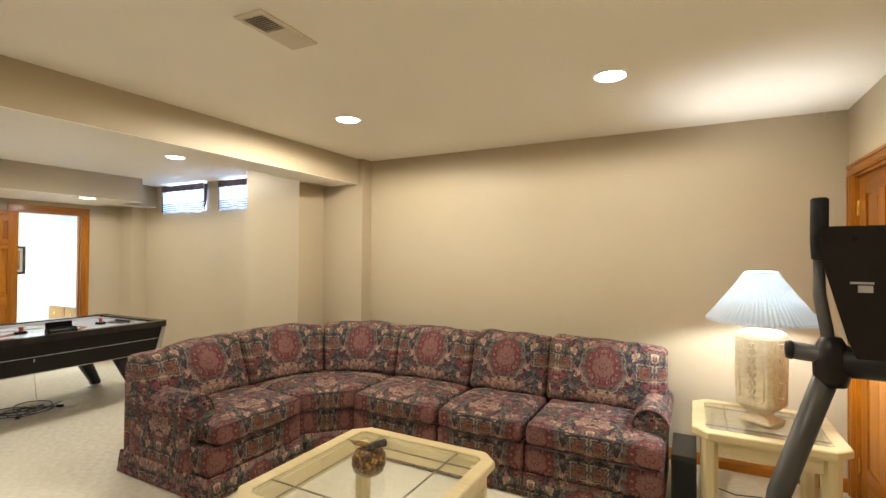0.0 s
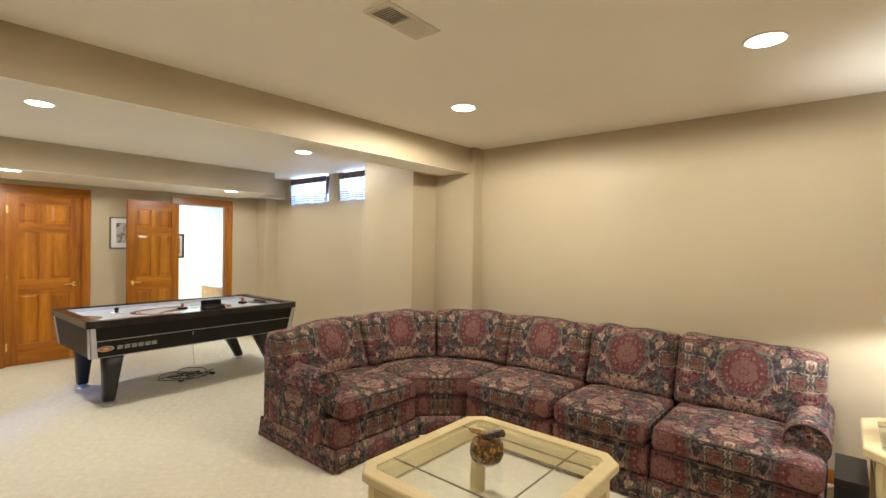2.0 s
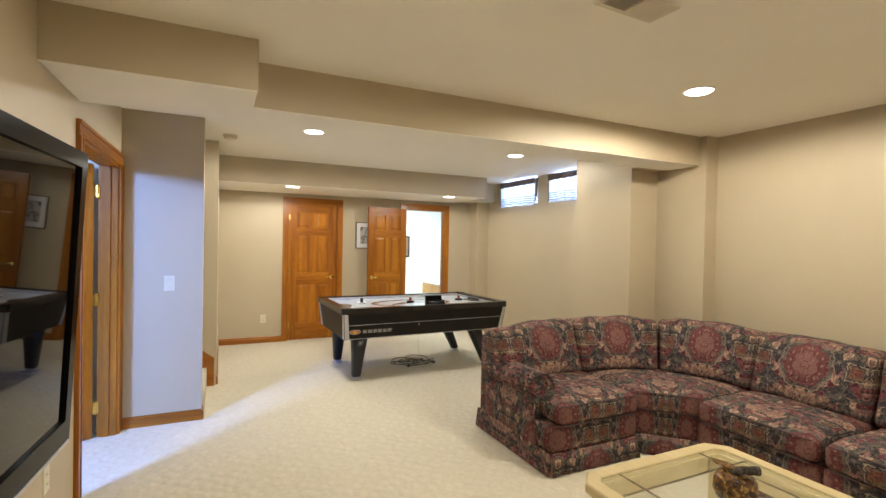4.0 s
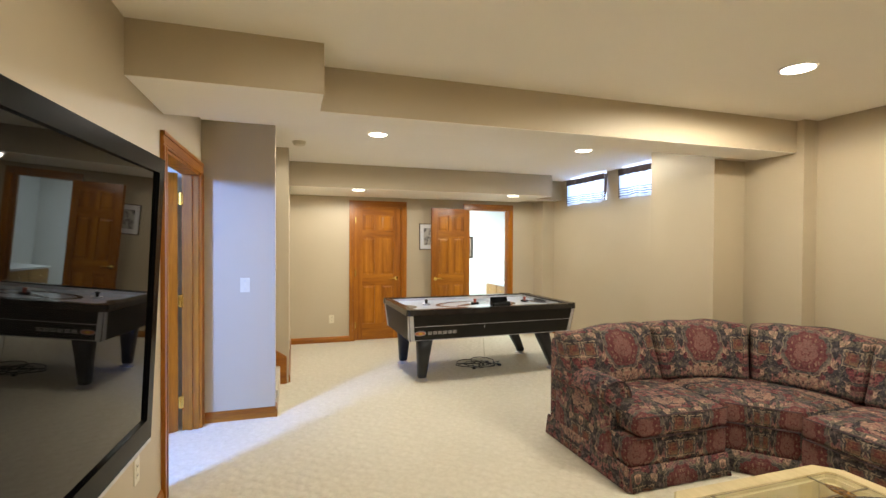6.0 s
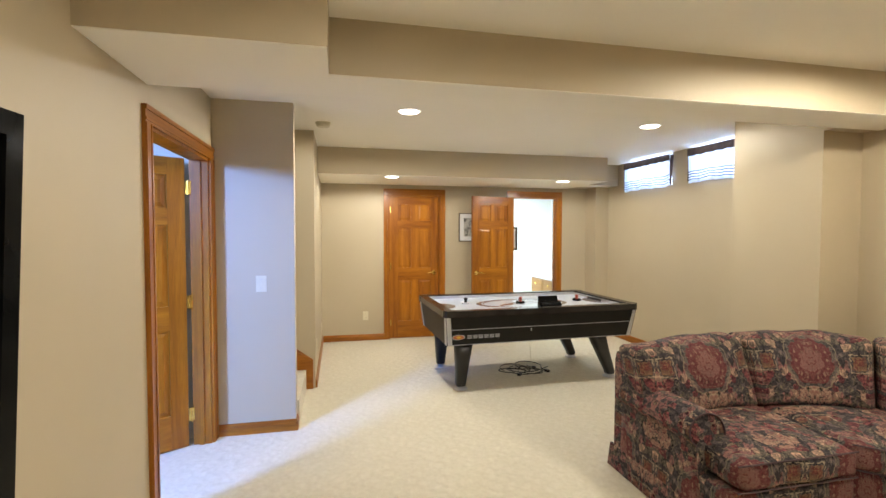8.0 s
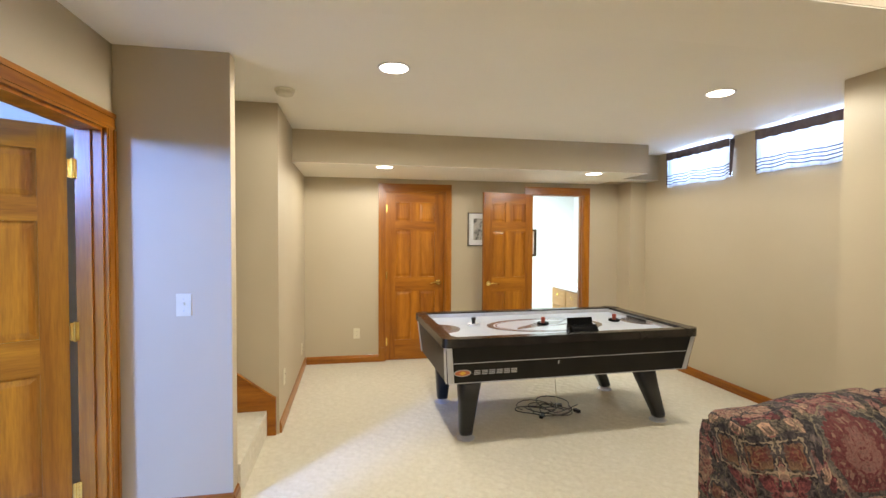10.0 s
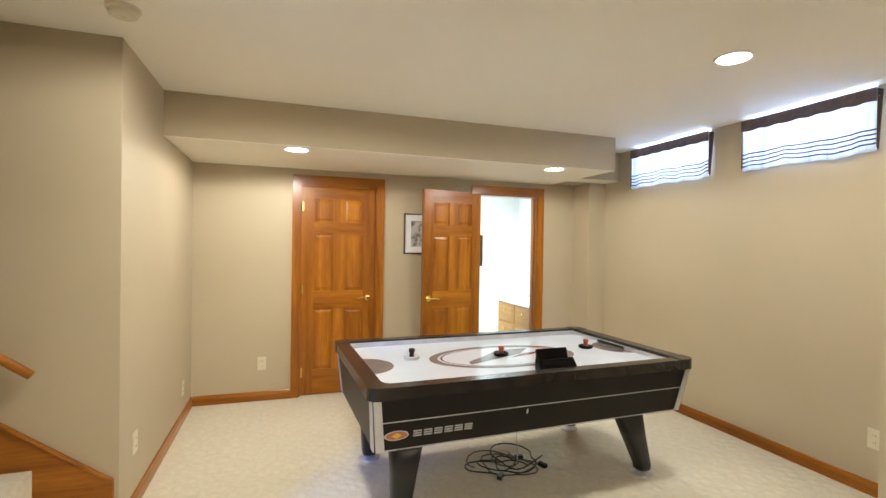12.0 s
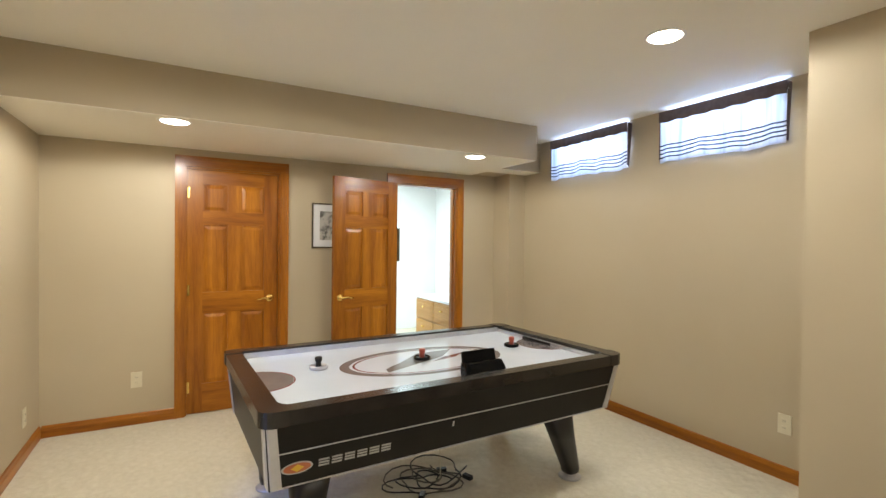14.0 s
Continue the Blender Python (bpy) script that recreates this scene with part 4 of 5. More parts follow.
def arm(y0, y1, x0, x1, m, parent):
    """A rolled arm along local x with a rounded scroll front; outer side towards local -y."""
    bm = bmesh.new()
    mid, rad = (y0 + y1) / 2, (y1 - y0) / 2 + 0.020
    prof = [(y0 + 0.012, 0.02), (y0 + 0.004, 0.15), (y0 + 0.012, 0.40), (y0 + 0.014, 0.45)]
    prof += [(mid - rad * math.cos(a), 0.505 + rad * 0.92 * math.sin(a)) for a in [math.pi * k / 12 - 0.25 for k in range(15) if math.pi * k / 12 - 0.25 < math.pi + 0.3]]
    prof += [(y1 - 0.014, 0.42), (y1 - 0.014, 0.02)]
    rings = []
    xs = [x0 + (x1 - x0) * k / 14 for k in range(15)]
    for k, x in enumerate(xs):
        t = k / 14
        shrink = 1.0 if k < 13 else (0.985 if k == 13 else 0.93)
        drop = -0.004 * t * t
        rings.append([m @ Vector((x + t ** 4 * 0.10 * max(0.0, 1 - z / 0.55), mid + (y - mid) * shrink, z * (1 if z < 0.4 else 1) * (0.985 if k == 14 else 1) - (drop if z > 0.4 else 0))) for y, z in prof])
    loft(bm, rings)
    welt = [p + (m.to_3x3() @ Vector((0.004, 0, 0))) for p in rings[-1][3:-1]]
    metric_uv(bm, 0.35, 0.25)
    for f in bm.faces:
        f.smooth = len(f.verts) == 4
    made = part("arm", bm, FABRIC, parent)
    bm = bmesh.new()
    tube(bm, welt, 0.005, 6)
    part("piping", bm, WELT, made, "dark piping")


arm(1.835, 2.02, -3.20, -2.60, Matrix(), sofa)
arm(-0.108, 0.064, -3.70, -3.06, pose(0, 0, 0, 0, 0, -90), sofa)
# the skirt along the short end
bm = boxes((-3.31, -2.372, 1.838, 1.852, 0.008, 0.15))
for v_ in bm.verts:
    if v_.co.z < 0.1:
        v_.co.y -= 0.014
        v_.co.x += -0.008 if v_.co.x < -3 else 0.004
part("skirt", metric_uv(bm), FABRIC, sofa)

# ---- tables of blond wood and glass ----
CLEAR = bpy.data.materials.new("table_glass")
CLEAR.use_nodes = True
_b = CLEAR.node_tree.nodes["Principled BSDF"]
_b.inputs["Base Color"].default_value = (0.93, 0.97, 0.95, 1)
_b.inputs["Transmission Weight"].default_value, _b.inputs["Roughness"].default_value, _b.inputs["IOR"].default_value = 1.0, 0.01, 1.45
LEAD = two_tone("brass_came", (0.20, 0.17, 0.12), (0.26, 0.22, 0.15), 30, 0.35, 0.8)


def octagon(hx, hy, cut):
    return [(-hx + cut, -hy), (hx - cut, -hy), (hx, -hy + cut), (hx, hy - cut), (hx - cut, hy), (-hx + cut, hy), (-hx, hy - cut), (-hx, -hy + cut)]


def glass_table(name, m, hx, hy, h, cut, bar, label, cat, thick=0.05, bars=True):
    t = thing(name, m, label, cat)
    bm = bmesh.new()
    out, inn = octagon(hx, hy, cut), octagon(hx - bar, hy - bar, max(cut - bar * 0.75, 0.02))
    low = octagon(hx - 0.012, hy - 0.012, cut)
    rings = [[(x, y, z) for x, y in pts] for pts, z in ((low, h - thick), (out, h - thick + 0.012), (out, h - 0.006), (octagon(hx - 0.006, hy - 0.006, cut), h), (inn, h), (inn, h - 0.03), (octagon(hx - bar - 0.012, hy - bar - 0.012, max(cut - bar, 0.02)), h - 0.03), (octagon(hx - bar - 0.012, hy - bar - 0.012, max(cut - bar, 0.02)), h - thick))]
    loft(bm, rings + rings[:1], caps=False)
    part("top_frame", bm, BLOND, t)
    bm = bmesh.new()
    prism(bm, octagon(hx - bar - 0.002, hy - bar - 0.002, max(cut - bar * 0.75, 0.02)), h - 0.012, h - 0.006)
    g = part("glass_top", bm, CLEAR, t)
    g.visible_shadow = False
    if bars:
        ix, iy = hx - bar, hy - bar
        for k in (-1, 1):
            part("came", boxes((k * ix * 0.62 - 0.003, k * ix * 0.62 + 0.003, -iy, iy, h - 0.0135, h - 0.0045)), LEAD, t)
            part("came", boxes((-ix, ix, k * iy * 0.66 - 0.003, k * iy * 0.66 + 0.003, h - 0.0137, h - 0.0043)), LEAD, t)
    for sx in (-1, 1):
        for sy in (-1, 1):
            cx_, cy_ = sx * (hx - cut * 0.5 - 0.05), sy * (hy - cut * 0.5 - 0.05)
            w_ = 0.042
            bm = bmesh.new()
            q = 0.022
            prism(bm, [(cx_ + a, cy_ + b_) for a, b_ in ((-w_ + q, -w_), (w_ - q, -w_), (w_, -w_ + q), (w_, w_ - q), (w_ - q, w_), (-w_ + q, w_), (-w_, w_ - q), (-w_, -w_ + q))], 0.0, h - thick)
            part("leg", bevelled(bm, 0.003), BLOND_Z, t)
    for sy in (-1, 1):
        part("apron", boxes((-hx + 0.13, hx - 0.13, sy * (hy - 0.055) - 0.011, sy * (hy - 0.055) + 0.011, h - thick - 0.085, h - thick), bevel=0.003), BLOND, t)
        part("apron_rail", boxes((-hx + 0.13, hx - 0.13, sy * (hy - 0.045) - 0.005, sy * (hy - 0.045) + 0.005, h - thick - 0.060, h - thick - 0.028), bevel=0.003), BLOND, t)
    for sx in (-1, 1):
        part("apron", boxes((sx * (hx - 0.055) - 0.011, sx * (hx - 0.055) + 0.011, -hy + 0.13, hy - 0.13, h - thick - 0.085, h - thick), bevel=0.003), BLOND, t)
        part("apron_rail", boxes((sx * (hx - 0.045) - 0.005, sx * (hx - 0.045) + 0.005, -hy + 0.13, hy - 0.13, h - thick - 0.060, h - thick - 0.028), bevel=0.003), BLOND, t)
    return t


BLOND_Z = wood_material("blond_wood_upright", (0.56, 0.45, 0.235), (0.66, 0.55, 0.32), 2, 0.4, 20, 0.2)
glass_table("coffee_table", pose(-1.195, 1.91, 0), 0.475, 0.50, 0.43, 0.085, 0.072, "square blond wood coffee table, cut corners, leaded glass top", "coffee table")
glass_table("end_table", pose(0.555, 3.32, 0), 0.36, 0.35, 0.55, 0.08, 0.07, "blond wood end table with a glass top beside the sofa", "end table")

# a mottled brown glass pot with a stem, on the coffee table
def mottled(name, a, b_, c, scale, rough):
    m, n, l, b = nodes_of(name, rough)
    v = coords(n, l)
    l.new(ramp(n, l, noise_of(n, l, v, scale, 4, 0.7, 1.0), (0.38, a), (0.52, b_), (0.66, c)), b.inputs["Base Color"])
    b.inputs["Coat Weight"].default_value = 0.5
    bump(n, l, b, noise_of(n, l, v, scale * 1.3, 3, 0.6, 1.5), 0.9, 0.008)
    return m


AMBER = mottled("mottled_amber_glaze", (0.03, 0.012, 0.004), (0.16, 0.07, 0.012), (0.45, 0.26, 0.06), 38, 0.12)
pot = thing("decorative_pot", pose(-1.225, 1.905, 0.4245) @ Matrix.Diagonal((1.15, 1.15, 1.12, 1)), "mottled amber glazed apple-shaped pot with a stem, on the coffee table", "ornament")
bm = bmesh.new()
turned(bm, [(0, 0), (0.045, 0), (0.066, 0.02), (0.075, 0.048), (0.073, 0.075), (0.060, 0.098), (0.038, 0.110), (0.02, 0.106), (0, 0.100)], 28)
for v_ in bm.verts:
    a = math.atan2(v_.co.y, v_.co.x)
    k = 1 + 0.035 * math.cos(6 * a)
    v_.co.x, v_.co.y = v_.co.x * k, v_.co.y * k
part("body", bm, AMBER, pot, smooth=True)
bm = bmesh.new()
tube(bm, [(-0.01, 0, 0.100), (0.01, 0.0, 0.120), (0.045, 0.004, 0.135), (0.078, 0.006, 0.148)], [0.018, 0.015, 0.016, 0.017])
part("stem", bm, mottled("dark_bronze_glaze", (0.02, 0.015, 0.012), (0.06, 0.05, 0.045), (0.16, 0.14, 0.12), 30, 0.25), pot, "dark bronze stem", smooth=True)
bm = bmesh.new()
loft(bm, [[(x * 0.055 - 0.045, y * 0.024, 0.118 + z) for x, y in ((-1, 0), (-0.4, 0.8), (0.4, 0.8), (1, 0), (0.4, -0.8), (-0.4, -0.8))] for z in (0, 0.006)])
part("leaf", bm, AMBER, pot)

# subwoofer between the sofa and the end table
sub = thing("subwoofer", pose(0.155, 3.20, 0), "black floor loudspeaker box between the sofa and the end table", "loudspeaker")
part("cabinet", boxes((-0.065, 0.065, -0.19, 0.19, 0.01, 0.38), bevel=0.006), BLACK, sub)
part("grille", boxes((-0.055, 0.055, -0.2, -0.1905, 0.04, 0.35), bevel=0.004), two_tone("speaker_cloth", (0.008, 0.008, 0.008), (0.014, 0.014, 0.014), 200, 0.95, grain=600), sub)
for x in (-0.045, 0.045):
    for y in (-0.16, 0.16):
        part("foot", boxes((x - 0.012, x + 0.012, y - 0.012, y + 0.012, 0, 0.01)), BLACK, sub)

# table lamp with a carved plaster base and a pleated shade
def plaster():
    m, n, l, b = nodes_of("carved_cream_plaster", 0.7)
    v = coords(n, l)
    k = noise_of(n, l, v, 16, 3, 0.6, 2.0)
    l.new(ramp(n, l, k, (0.3, (0.58, 0.48, 0.30)), (0.6, (0.70, 0.60, 0.41))), b.inputs["Base Color"])
    bump(n, l, b, k, 0.25, 0.003)
    return m


PLASTER = plaster()
lm = thing("table_lamp", pose(0.56, 3.35, 0.55), "cream carved plaster table lamp with a pleated white shade, switched on", "lamp")


def cut_square(h, z, cut=0.2):
    """A square ring with cut corners, turned as the lamp stands."""
    c = h * cut
    turn = radians(-33)
    pts = [(h, -h + c), (h, h - c), (h - c, h), (-h + c, h), (-h, h - c), (-h, -h + c), (-h + c, -h), (h - c, -h)]
    return [(x * math.cos(turn) - y * math.sin(turn), x * math.sin(turn) + y * math.cos(turn), z) for x, y in pts]


bm = bmesh.new()
loft(bm, [cut_square(0.088, 0.0, 0.06), cut_square(0.088, 0.010, 0.06), cut_square(0.070, 0.022, 0.08), cut_square(0.048, 0.036), cut_square(0.046, 0.05)])
part("foot", bevelled(bm, 0.003), PLASTER, lm)
bm = bmesh.new()
loft(bm, [cut_square(0.046, 0.048), cut_square(0.060, 0.058), cut_square(0.096, 0.092), cut_square(0.102, 0.105), cut_square(0.106, 0.30), cut_square(0.106, 0.49), cut_square(0.100, 0.512), cut_square(0.082, 0.530), cut_square(0.03, 0.54)])
body = part("base", bevelled(bm, 0.004), PLASTER, lm)
for face in range(4):
    rm = Matrix.Rotation(radians(-33 + 90 * face), 4, "Z")
    at = lambda y, z, out=0.0: rm @ Vector((0.1035 + 0.0025 * min(1.0, max(0.0, (z - 0.105) / 0.195)) + out, y, z))
    bm = bmesh.new()
    # a raised border round the panel
    for y in (-0.066, 0.066):
        tube(bm, [at(y, 0.145), at(y, 0.30), at(y, 0.455)], 0.0028, 6)
    tube(bm, [at(-0.066, 0.145), at(-0.045, 0.122), at(0.045, 0.122), at(0.066, 0.145)], 0.0028, 6)
    tube(bm, [at(-0.066, 0.455), at(-0.045, 0.482), at(0.045, 0.482), at(0.066, 0.455)], 0.0028, 6)
    part("panel_border", bm, PLASTER, body, smooth=True)
    # curling leaves in pairs up the middle
    bm = bmesh.new()
    for k in range(7):
        z = 0.155 + 0.046 * k
        wide_ = (0.020, 0.026, 0.022, 0.030, 0.024, 0.027, 0.020)[k]
        for sgn in (-1, 1):
            curl = [at(sgn * (wide_ * 0.55 + (wide_ * 0.5) * (1 - j / 11) * math.cos(j * 0.55 + 2.4)), z + (wide_ * 0.5) * (1 - j / 11) * math.sin(j * 0.55 + 2.4), 0.002) for j in range(9)]
            tube(bm, curl, [0.0033 + 0.0034 * math.sin(math.pi * j / 8) for j in range(9)], 6)
            tube(bm, [at(sgn * 0.004, z + 0.018), at(sgn * wide_ * 0.6, z + 0.030, 0.003), at(sgn * wide_ * 0.95, z + 0.024, 0.001)], [0.003, 0.0072, 0.002], 6)
        tube(bm, [at(0, z - 0.006), at(0, z + 0.010, 0.003), at(0, z + 0.026)], [0.003, 0.0078, 0.003], 6)
    part("relief", bm, PLASTER, body, "carved scrollwork", "stuff", smooth=True)


def shade_cloth():
    m, n, l, b = nodes_of("pleated_shade_cloth", 0.8)
    b.inputs["Base Color"].default_value = (0.86, 0.86, 0.84, 1)
    t, s = n.new("ShaderNodeBsdfTranslucent"), n.new("ShaderNodeMixShader")
    t.inputs["Color"].default_value = (0.23, 0.26, 0.28, 1)
    s.inputs[0].default_value = 0.62
    l.new(b.outputs[0], s.inputs[1])
    l.new(t.outputs[0], s.inputs[2])
    l.new(s.outputs[0], n["Material Output"].inputs[0])
    return m


bm = bmesh.new()
pleats = 72
outer = []
for r_, z in ((0.285, 0.585), (0.286, 0.600), (0.235, 0.665), (0.175, 0.745), (0.118, 0.825), (0.092, 0.868), (0.080, 0.880)):
    outer.append([((r_ * (1 + 0.012 * (-1) ** k)) * math.cos(math.pi * k / pleats), (r_ * (1 + 0.012 * (-1) ** k)) * math.sin(math.pi * k / pleats), z) for k in range(2 * pleats)])
inner = [[(x * 0.985, y * 0.985, z + 0.001) for x, y, z in ring] for ring in outer[::-1]]
loft(bm, outer + inner + outer[:1], caps=False)
part("shade", bm, shade_cloth(), lm, "white pleated fabric shade")
bm = bmesh.new()
tube(bm, [(0, 0, 0.535), (0, 0, 0.66)], 0.012, 10)
part("socket", bm, BRASS, lm)
bm = bmesh.new()
turned(bm, [(0, 0.66), (0.014, 0.665), (0.028, 0.70), (0.030, 0.73), (0.018, 0.76), (0, 0.765)], 16)
bulb = part("bulb", bm, glow_material("bulb_glow", (1.0, 0.86, 0.66), 20), lm, smooth=True)
bulb.visible_shadow = False
cord = thing("lamp_cord", pose(0.56, 3.5, 0), "dark lamp cord lying on the carpet under the end table", "cable")
bm = bmesh.new()
tube(bm, [(-0.28, 0.10, 0.006), (-0.12, 0.02, 0.006), (0.02, 0.06, 0.006), (0.12, 0.0, 0.007), (0.22, 0.10, 0.006), (0.30, 0.30, 0.006), (0.32, 0.41, 0.05)], 0.0035, 6)
part("cord", bm, BLACK, cord)

# elliptical trainer, seen from its side
GREY_METAL = two_tone("grey_painted_steel", (0.07, 0.068, 0.065), (0.10, 0.098, 0.092), 6, 0.38, 0.3)
FOAM = two_tone("black_foam_grip", (0.006, 0.006, 0.006), (0.012, 0.012, 0.012), 40, 0.85, grain=300)
ell = thing("elliptical_trainer", pose(0.508, 1.42, 0), "dark grey elliptical exercise machine with a black console", "exercise machine")
for x, xb, first in ((-0.03, -0.13, True), (0.46, 0.56, False)):
    bm = bmesh.new()
    hub = Vector((x + 0.015 * (1 if first else -1), 0, 1.258))
    tube(bm, [(xb - (0.06 if first else -0.06), 0.0, 0.30), (x - (0.088 if first else -0.088), 0, 0.93), hub], [0.028, 0.026, 0.026], 12)
    pole = part("swing_arm", bm, GREY_METAL, ell, smooth=True)
    bm = bmesh.new()
    tube(bm, [hub, (x + (0.006 if first else -0.006), 0, 1.34), (x - (0.007 if first else -0.007), 0, 1.42), (x - (0.007 if first else -0.007), 0, 1.52)], 0.0135, 12)
    part("handlebar", bm, GREY_METAL, ell, smooth=True)
    bm = bmesh.new()
    tube(bm, [(x - (0.007 if first else -0.007), 0, 1.508), (x - (0.007 if first else -0.007), 0, 1.55), (x - (0.006 if first else -0.006), 0, 1.652), (x - (0.006 if first else -0.006), 0, 1.656)], [0.016, 0.0185, 0.0185, 0.014], 14)
    part("grip", bm, FOAM, ell, "black foam grip", smooth=True)
    bm = bmesh.new()
    turned(bm, [(0, -0.05), (0.030, -0.05), (0.036, -0.03), (0.037, 0.0), (0.033, 0.04), (0.020, 0.065), (0, 0.066)], 16, Matrix.Translation(hub))
    part("joint", bm, BLACK, ell, smooth=True)
bm = bmesh.new()
tube(bm, [(-0.09, 0.0, 1.285), (0.0, 0, 1.275), (0.03, 0.0, 1.272)], [0.022, 0.020, 0.02], 12)
part("axle_end", bm, GREY_METAL, ell, smooth=True)
bm = bmesh.new()
turned(bm, [(0, 0.0), (0.021, 0.0), (0.024, 0.006), (0.020, 0.016), (0, 0.018)], 14, pose(-0.088, 0, 1.285, 0, -90, 0))
part("end_cap", bm, BLACK, ell, smooth=True)
bm = bmesh.new()
tube(bm, [(-0.0, 0.0, 1.268), (0.46, 0, 1.268)], 0.038, 14)
part("cross_bar", bm, BLACK, ell, smooth=True)
bm = bmesh.new()
outline = [(-0.02, 1.597), (0.01, 1.619), (0.44, 1.622), (0.47, 1.600), (0.415, 1.36), (0.40, 1.295), (0.065, 1.295), (0.040, 1.36)]
lo = [bm.verts.new((x, -0.035, z)) for x, z in outline]
hi = [bm.verts.new((0.235 + (x - 0.235) * 0.9, 0.055, z)) for x, z in outline]
bm.faces.new(lo[::-1])
bm.faces.new(hi)
for i in range(len(lo)):
    j = (i + 1) % len(lo)
    bm.faces.new((lo[i], lo[j], hi[j], hi[i]))
bm.transform(Matrix.Translation((-0.034, 0, -0.034)))
console = part("console", bevelled(bm, 0.008, 3), BLACK, ell, "black console housing")
part("label_plate", boxes((0.012, 0.054, -0.0375, -0.0352, 1.452, 1.457), (0.026, 0.052, -0.0380, -0.0352, 1.433, 1.449)), SILVER, console, "small silver maker's plate")
for x, z in ((-0.035, 1.555), (0.02, 1.555)):
    part("screw", boxes((x - 0.005, x + 0.005, -0.038, -0.0352, z - 0.005, z + 0.005), bevel=0.001), FOAM, console)
bm = bmesh.new()
tube(bm, [(0.235, 0.02, 1.30), (0.235, 0.03, 1.10), (0.235, 0.20, 0.10)], [0.05, 0.055, 0.06], 14)
part("mast", bm, GREY_METAL, ell, smooth=True)
part("rear_leg", boxes((0.10, 0.16, -0.02, 0.03, 0.30, 1.22), bevel=0.01), GREY_METAL, ell)
part("housing", boxes((0.06, 0.42, 0.08, 0.75, 0.04, 0.62), bevel=0.08, segments=4), BLACK, ell)
part("foot_bar", boxes((-0.10, 0.58, 0.60, 0.68, 0.0, 0.06), bevel=0.012), GREY_METAL, ell)
part("foot_bar", boxes((-0.10, 0.58, -0.62, -0.54, 0.0, 0.06), bevel=0.012), GREY_METAL, ell)
part("main_rail", boxes((0.20, 0.28, -0.54, 0.60, 0.02, 0.08), bevel=0.008), GREY_METAL, ell)
for x0, x1 in ((-0.18, -0.05), (0.52, 0.65)):
    part("pedal_arm", boxes((x0 + 0.035, x1 - 0.035, -0.45, 0.15, 0.27, 0.32), bevel=0.008), GREY_METAL, ell)
    part("pedal", boxes((x0, x1, -0.35, 0.02, 0.32, 0.345), bevel=0.01), BLACK, ell)

# ---- television on its wall arm ----
def screen_glass():
    m, n, l, b = nodes_of("dark_screen", 0.02)
    v = coords(n, l)
    l.new(ramp(n, l, noise_of(n, l, v, 3, 2), (0.3, (0.003, 0.0028, 0.0026)), (0.7, (0.004, 0.0038, 0.0036))), b.inputs["Base Color"])
    b.inputs["IOR"].default_value = 1.36
    return m


tv = thing("television", pose(-0.922, -0.492, 0.942, 0, 0, -3) @ pose(0, 0, 0, -2.8, 0, 0), "large black flat television, switched off, on a wall arm", "television")
TW, TH = 0.62, 0.778
part("bezel", boxes((-TW, TW, -0.035, 0.012, TH - 0.04, TH), (-TW, TW, -0.035, 0.012, 0, 0.07), (-TW, -TW + 0.038, -0.035, 0.012, 0.07, TH - 0.04), (TW - 0.038, TW, -0.035, 0.012, 0.07, TH - 0.04), bevel=0.004), BLACK_GLOSS, tv)
part("screen", boxes((-TW + 0.038, TW - 0.038, -0.02, 0.004, 0.07, TH - 0.04)), screen_glass(), tv, "dark glossy screen")
part("back_cover", boxes((-TW + 0.02, TW - 0.02, -0.085, -0.0355, 0.02, TH - 0.02), bevel=0.02, segments=3), BLACK, tv)
part("trim_strip", boxes((-TW + 0.01, TW - 0.01, 0.0125, 0.015, 0.004, 0.012), bevel=0.0008), SILVER, tv, "thin silver trim strip")
part("wall_arm", boxes((-0.04, 0.04, -0.262, -0.085, 0.30, 0.36), bevel=0.006), BLACK, tv)
part("wall_bracket", boxes((-0.16, 0.16, -0.272, -0.262, 0.18, 0.50), bevel=0.003), BLACK, tv)


# ---- air hockey table ----
AT = pose(-5.31, 2.03, 0, 0, 0, 2.0)
ah = thing("air_hockey_table", AT, "black air hockey table with a glossy white playfield and silver corners", "games table")
RAIL = two_tone("dark_grey_rail", (0.018, 0.015, 0.013), (0.026, 0.022, 0.019), 9, 0.22)
FIELD = two_tone("white_playfield", (0.60, 0.66, 0.74), (0.64, 0.70, 0.78), 4, 0.09, grain=900, strength=0.03)
HX, HY, TOP = 0.585, 1.015, 0.80
CABINET = dull(two_tone("black_cabinet_laminate", (0.006, 0.005, 0.004), (0.009, 0.008, 0.006), 7, 0.40), 0.25)


def slab(name, spec, mat, parent, bevel=0.004, label=""):
    return part(name, boxes(spec, bevel=bevel), mat, parent, label)


def taper(x0, x1, y0, y1, z0, z1, dx, dy):
    """A box whose foot is drawn in by dx and dy."""
    bm = bmesh.new()
    loft(bm, [[(x0 + dx, y0 + dy, z0), (x1 - dx, y0 + dy, z0), (x1 - dx, y1 - dy, z0), (x0 + dx, y1 - dy, z0)], [(x0, y0, z1), (x1, y0, z1), (x1, y1, z1), (x0, y1, z1)]])
    return bm


